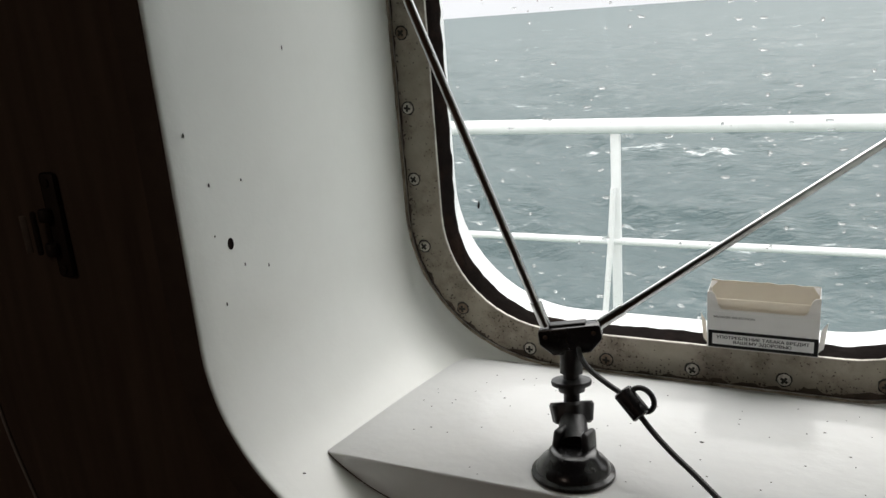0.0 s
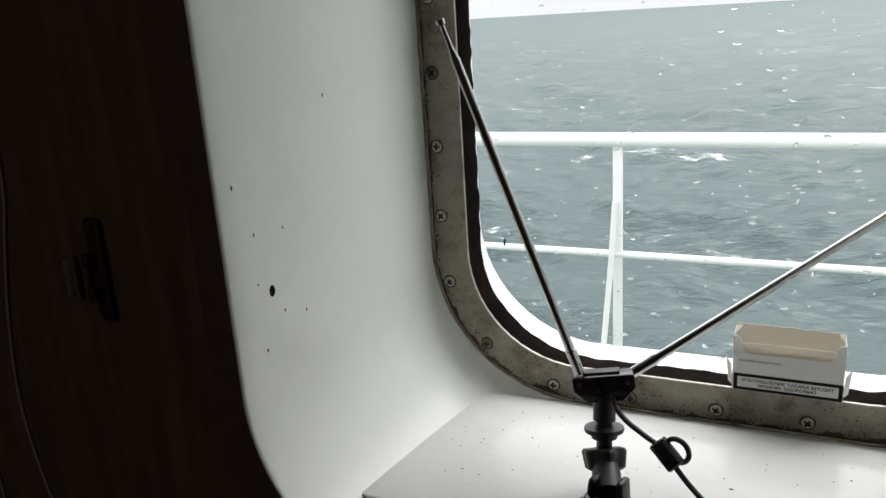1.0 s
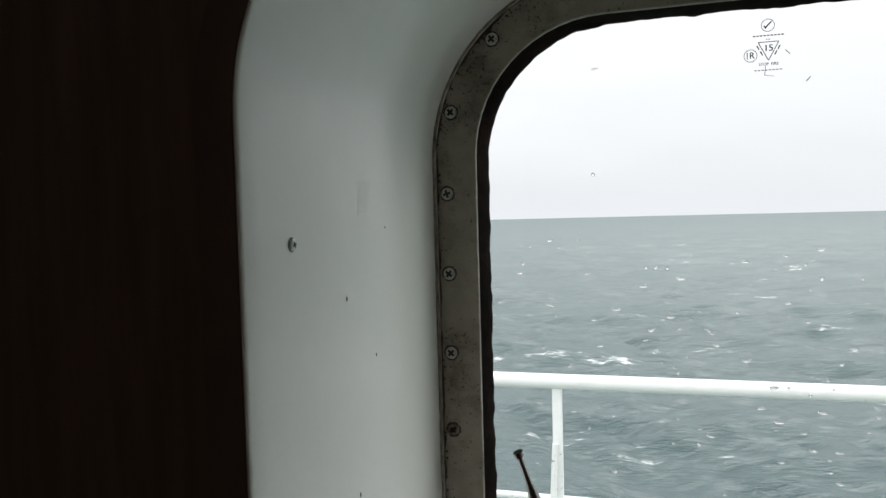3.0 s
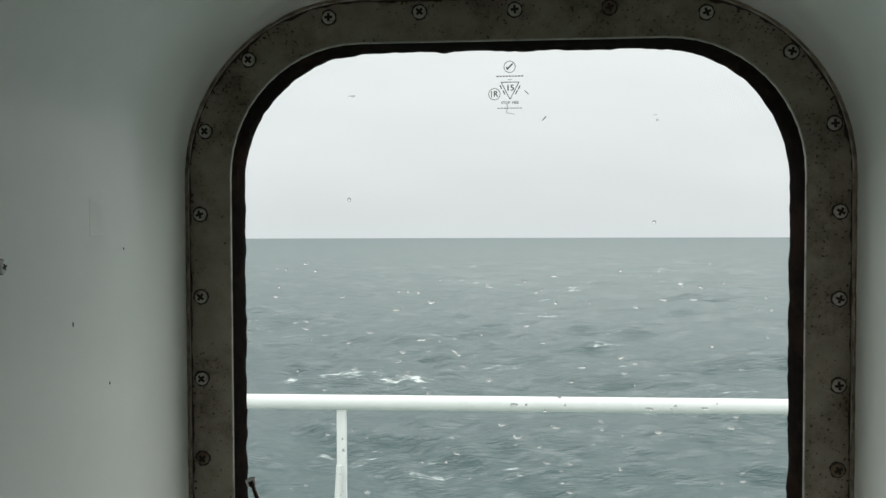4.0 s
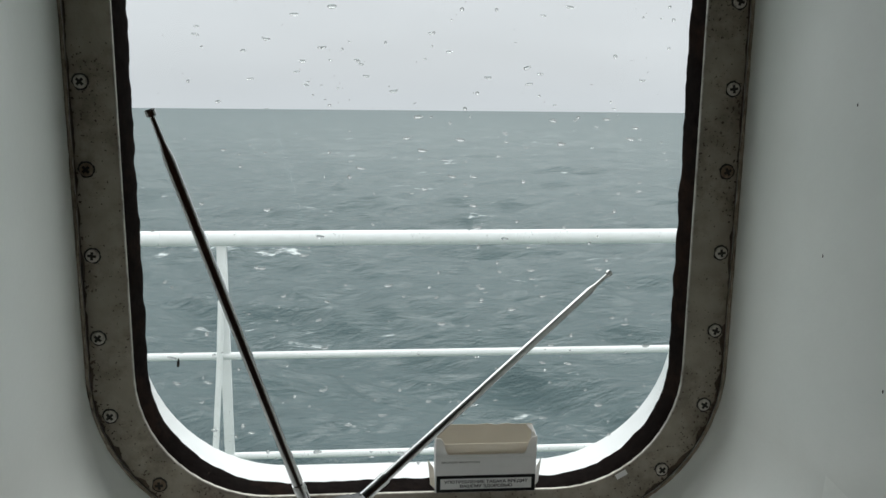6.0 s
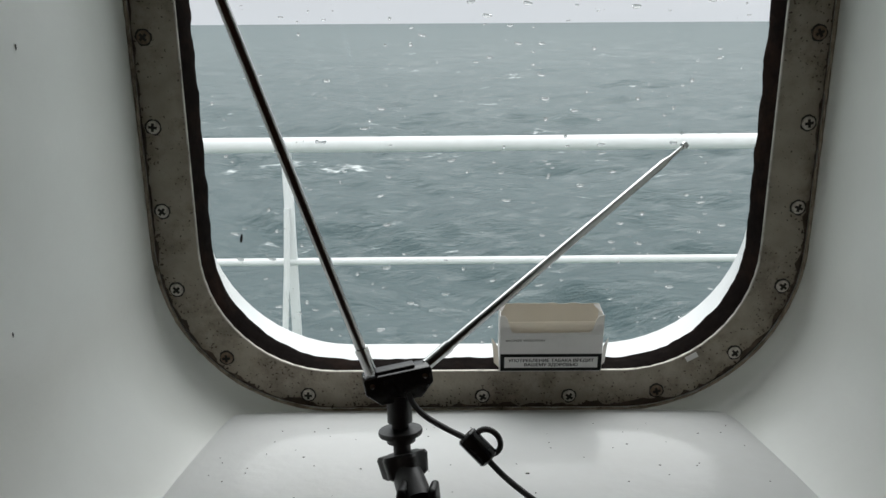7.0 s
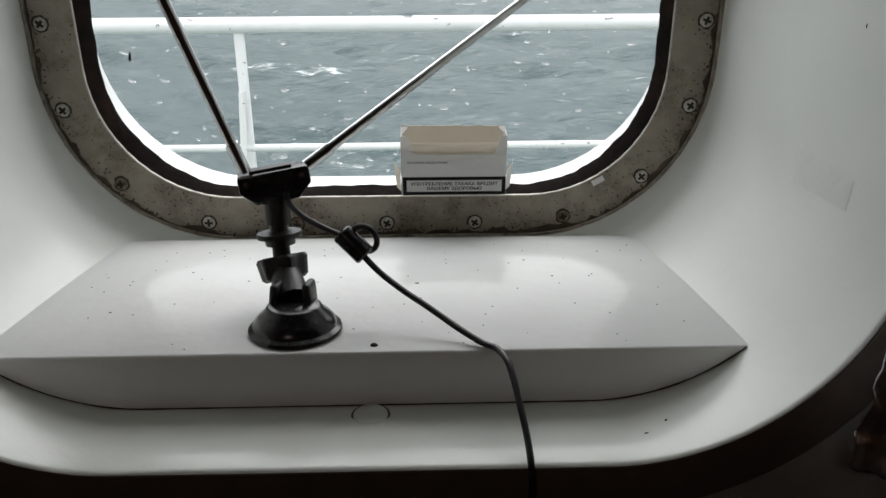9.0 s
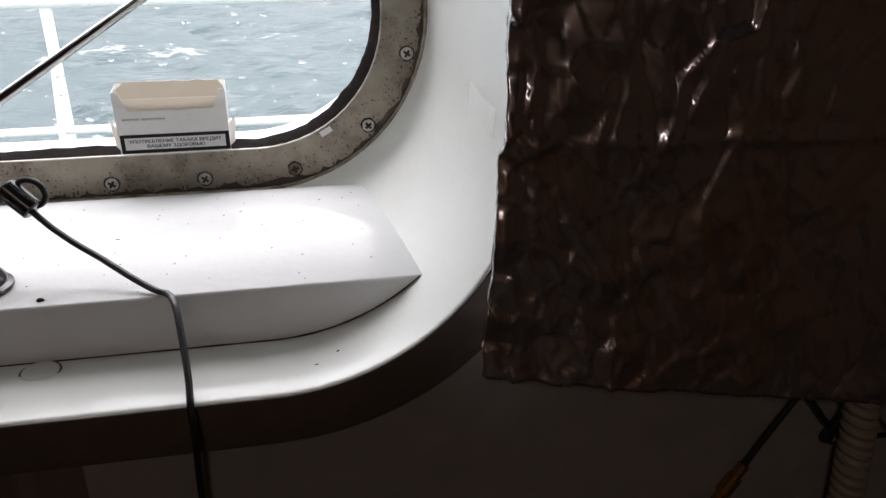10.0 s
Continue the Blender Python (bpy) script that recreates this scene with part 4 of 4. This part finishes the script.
# ---- the foil, and what hangs by it ----
def build_foil():
    nx, nz = 300, 330
    vs, rnd = [], random.Random(8)
    creases = []
    for length in (0.115, 0.085, 0.062, 0.052, 0.044, 0.036, 0.030, 0.024, 0.019, 0.015):
        way = rnd.uniform(0, math.pi)
        creases.append((math.cos(way), math.sin(way), length, rnd.random()))
    for i in range(nz + 1):
        for j in range(nx + 1):
            u, v = j / nx, i / nz
            left = 0.2145 + 0.036 * v + 0.0022 * noise.noise((v * 22, 1.7, 0)) + 0.0012 * noise.noise((v * 70, 4.1, 0)) + 0.02 * max(0.0, v - 0.55)
            bottom = -0.3335 - 0.196 * (u * 0.3855) + 0.0012 * noise.noise((u * 30, 8.2, 0))
            x, z = left + (0.60 - left) * u, bottom + (0.36 - bottom) * v
            wx, wz = x + 0.018 * noise.noise((x * 11, z * 11, 2)), z + 0.018 * noise.noise((x * 11, z * 11, 7))
            k = 0.0
            for n, (cx, cz, length, phase) in enumerate(creases):
                q = (wx * cx + wz * cz) / length + phase + 0.35 * noise.noise((x * 0.6 / length, z * 0.6 / length, n + 0.5))
                k += 0.045 * length * max(0.0, 0.3 + 1.3 * noise.noise((x * 16, z * 16, n * 3.1))) * (4 * abs(q - math.floor(q + 0.5)) - 1)
            k *= 0.35
            for sc, tall, amp, sharp in ((15, 0.6, 0.10, 30.0), (36, 0.65, 0.26, 50.0), (62, 0.75, 0.42, 60.0), (110, 0.85, 0.26, 40.0)):
                near, spots = noise.voronoi(Vector((wx * sc, wz * sc * tall, 0.3 + sc)))
                total = lift = 0.0
                for gap, spot in zip(near[:3], spots[:3]):
                    part_of = math.exp(-sharp * (gap - near[0]))
                    lean = noise.cell_vector(spot * 37.0 + Vector((sc, 3, 7)))
                    lift += part_of * ((lean.x - 0.5) * (wx * sc - spot.x) + (lean.y - 0.5) * (wz * sc * tall - spot.y))
                    total += part_of
                k += amp * lift / total / sc
            for sc, amp, seed in ((24, 0.0022, 31.0), (47, 0.0012, 57.0)):
                k -= amp * (max(0.0, 1 - 4.5 * abs(noise.noise((wx * sc, wz * sc * 0.6, seed))))) * max(0.0, 0.3 + 1.2 * noise.noise((x * 9, z * 9, seed)))
            k *= (0.56 + 1.0 * math.exp(-u / 0.10)) * min(1.25, max(0.5, 0.75 + 1.4 * noise.noise((x * 8, z * 8, 44.0)) - 0.9 * (z + 0.24)))
            fold = 0.0015 * math.exp(-((z + 0.215 + 0.03 * x) / 0.003) ** 2)
            y = -0.296 + 0.024 * v ** 1.5 + k - fold + 0.002 * max(0.0, 1 - u / 0.012) ** 1.5
            vs.append((x, min(y, -0.2690), z))
    fs = []
    for i in range(nz):
        for j in range(nx):
            a = i * (nx + 1) + j
            fs += [(a, a + 1, a + nx + 2), (a, a + nx + 2, a + nx + 1)] if (i + j) % 2 else [(a, a + 1, a + nx + 1), (a + 1, a + nx + 2, a + nx + 1)]
    me = bpy.data.meshes.new("foil_sheet")
    me.from_pydata(vs, [], fs)
    me.materials.append(FOIL)
    me.polygons.foreach_set("use_smooth", [True] * len(me.polygons))
    ob = new("foil_sheet", me)
    sol = ob.modifiers.new("thickness", "SOLIDIFY")
    sol.thickness = 0.0003
    tagged(ob, "crumpled aluminium foil sheet hanging over the wall beside the window", "foil")


build_foil()

cord = thing("coiled_cord", "beige coiled telephone cord hanging on the wall", "cord")
coil = []
for i in range(42 * 14 + 1):
    a, s = 2 * math.pi * i / 14, i / (42 * 14)
    coil.append((0.436 + 0.012 * math.sin(s * 3) + 0.0068 * math.cos(a), -0.2765 + 0.0068 * math.sin(a), -0.352 - 0.30 * s))
part("coil", tube(coil, 0.0034, 8), CORD, cord)

coax = thing("coax_lead", "black coaxial lead with a gold connector hanging below the foil", "cable")
coax.matrix_basis = pose(0.004, 0, -0.004)
part("cable", tube(smooth_line([(0.470, -0.2665, -0.330), (0.445, -0.268, -0.372), (0.430, -0.2695, -0.402), (0.4245, -0.268, -0.4145), (0.4300, -0.2695, -0.4170), (0.4310, -0.268, -0.411), (0.4220, -0.268, -0.402), (0.4080, -0.2695, -0.3840), (0.4035, -0.268, -0.3805), (0.3960, -0.268, -0.3920), (0.384, -0.268, -0.413), (0.375, -0.268, -0.430)]), 0.0019, 8), BLACK, coax)
part("connector", tube([(0.3765, -0.268, -0.4275), (0.372, -0.268, -0.4355), (0.3719, -0.268, -0.4357), (0.366, -0.268, -0.446), (0.3655, -0.268, -0.447), (0.361, -0.268, -0.455)], [0.0032, 0.0032, 0.0046, 0.0046, 0.0028, 0.0028], 12), BRASS, coax, "gold screw connector")
part("side_lead", tube(smooth_line([(0.431, -0.268, -0.4165), (0.45, -0.2655, -0.4205), (0.49, -0.2655, -0.4215), (0.56, -0.2655, -0.421)]), 0.0016, 8), BLACK, coax)
outlet = part("socket_box", box(0.045, 0.02, 0.03, pose(0.484, -0.2735, -0.397), 0.006, segments=4), CARD)
tagged(outlet, "small rounded white plastic box on the wall", "socket")

# ---- on the dark wall ----
latch = thing("wall_latch", "dark bronze latch with a folding pull on the wall", "latch")
part("plate", box(0.013, 0.004, 0.068, pose(-0.344, -0.2655, -0.155), 0.003), BRONZE, latch)
part("pull", box(0.011, 0.0035, 0.027, pose(-0.3545, -0.2735, -0.1585, 0, 4, -38), 0.0015), BRONZE, latch)
# A lighter strip along the pull's outer edge.
part("pull_edge", box(0.0018, 0.004, 0.025, pose(-0.3592, -0.2772, -0.1585, 0, 4, -38), 0.0006), EDGE_STEEL, latch, "lighter metal edge of the pull")
for z in (-0.1475, -0.1695):
    part("knuckle", lathe([(0.0036, -0.004), (0.0042, -0.003), (0.0042, 0.003), (0.0036, 0.004)], 16, None, pose(-0.3475, -0.2700, z)), BRONZE, latch)
for z in (-0.127, -0.183):
    part("latch_screw", lathe([(0.003, 0), (0.0028, 0.001), (0.0005, 0.0014)], 14, None, pose(-0.344, -0.2675, z, 90, 0, 0)), BRONZE, latch)
for pts in ([(-0.433, 0.5), (-0.429, 0.165), (-0.430, 0.066), (-0.429, -0.031), (-0.421, -0.058), (-0.418, -0.074), (-0.421, -0.11), (-0.430, -0.141), (-0.445, -0.20), (-0.453, -0.26), (-0.449, -0.315), (-0.436, -0.37), (-0.414, -0.45), (-0.40, -0.6), (-0.40, -1.0), (-0.41, -1.448)],
            [(-0.438, 0.5), (-0.434, 0.16), (-0.4345, 0.1), (-0.4345, 0.03), (-0.435, -0.02), (-0.437, -0.057), (-0.438, -0.09), (-0.447, -0.15), (-0.466, -0.21), (-0.481, -0.24), (-0.50, -0.3), (-0.49, -0.6), (-0.47, -1.448)]):
    tagged(part("hanging_wire", tube(smooth_line([(x, -0.2647, z) for x, z in pts]), 0.0011, 8), WIRE), "thin grey wire hanging loose down the dark wall", "wire", "loose wires")

# ---- unseen fill light, added in place of the cabin's unknown source ----
fixture = thing("cabin_fill", "unseen warm fill light on a round base, added to brighten the cabin", "lamp")
part("fill_base", lathe([(0.27, 0.0), (0.27, -0.03), (0.26, -0.035), (0.02, -0.036)], 40, None, pose(-0.5, -2.2, 1.0995)), CABIN, fixture)
lamp = new("cabin_fill_light", bpy.data.lights.new("cabin_fill_light", "AREA"))
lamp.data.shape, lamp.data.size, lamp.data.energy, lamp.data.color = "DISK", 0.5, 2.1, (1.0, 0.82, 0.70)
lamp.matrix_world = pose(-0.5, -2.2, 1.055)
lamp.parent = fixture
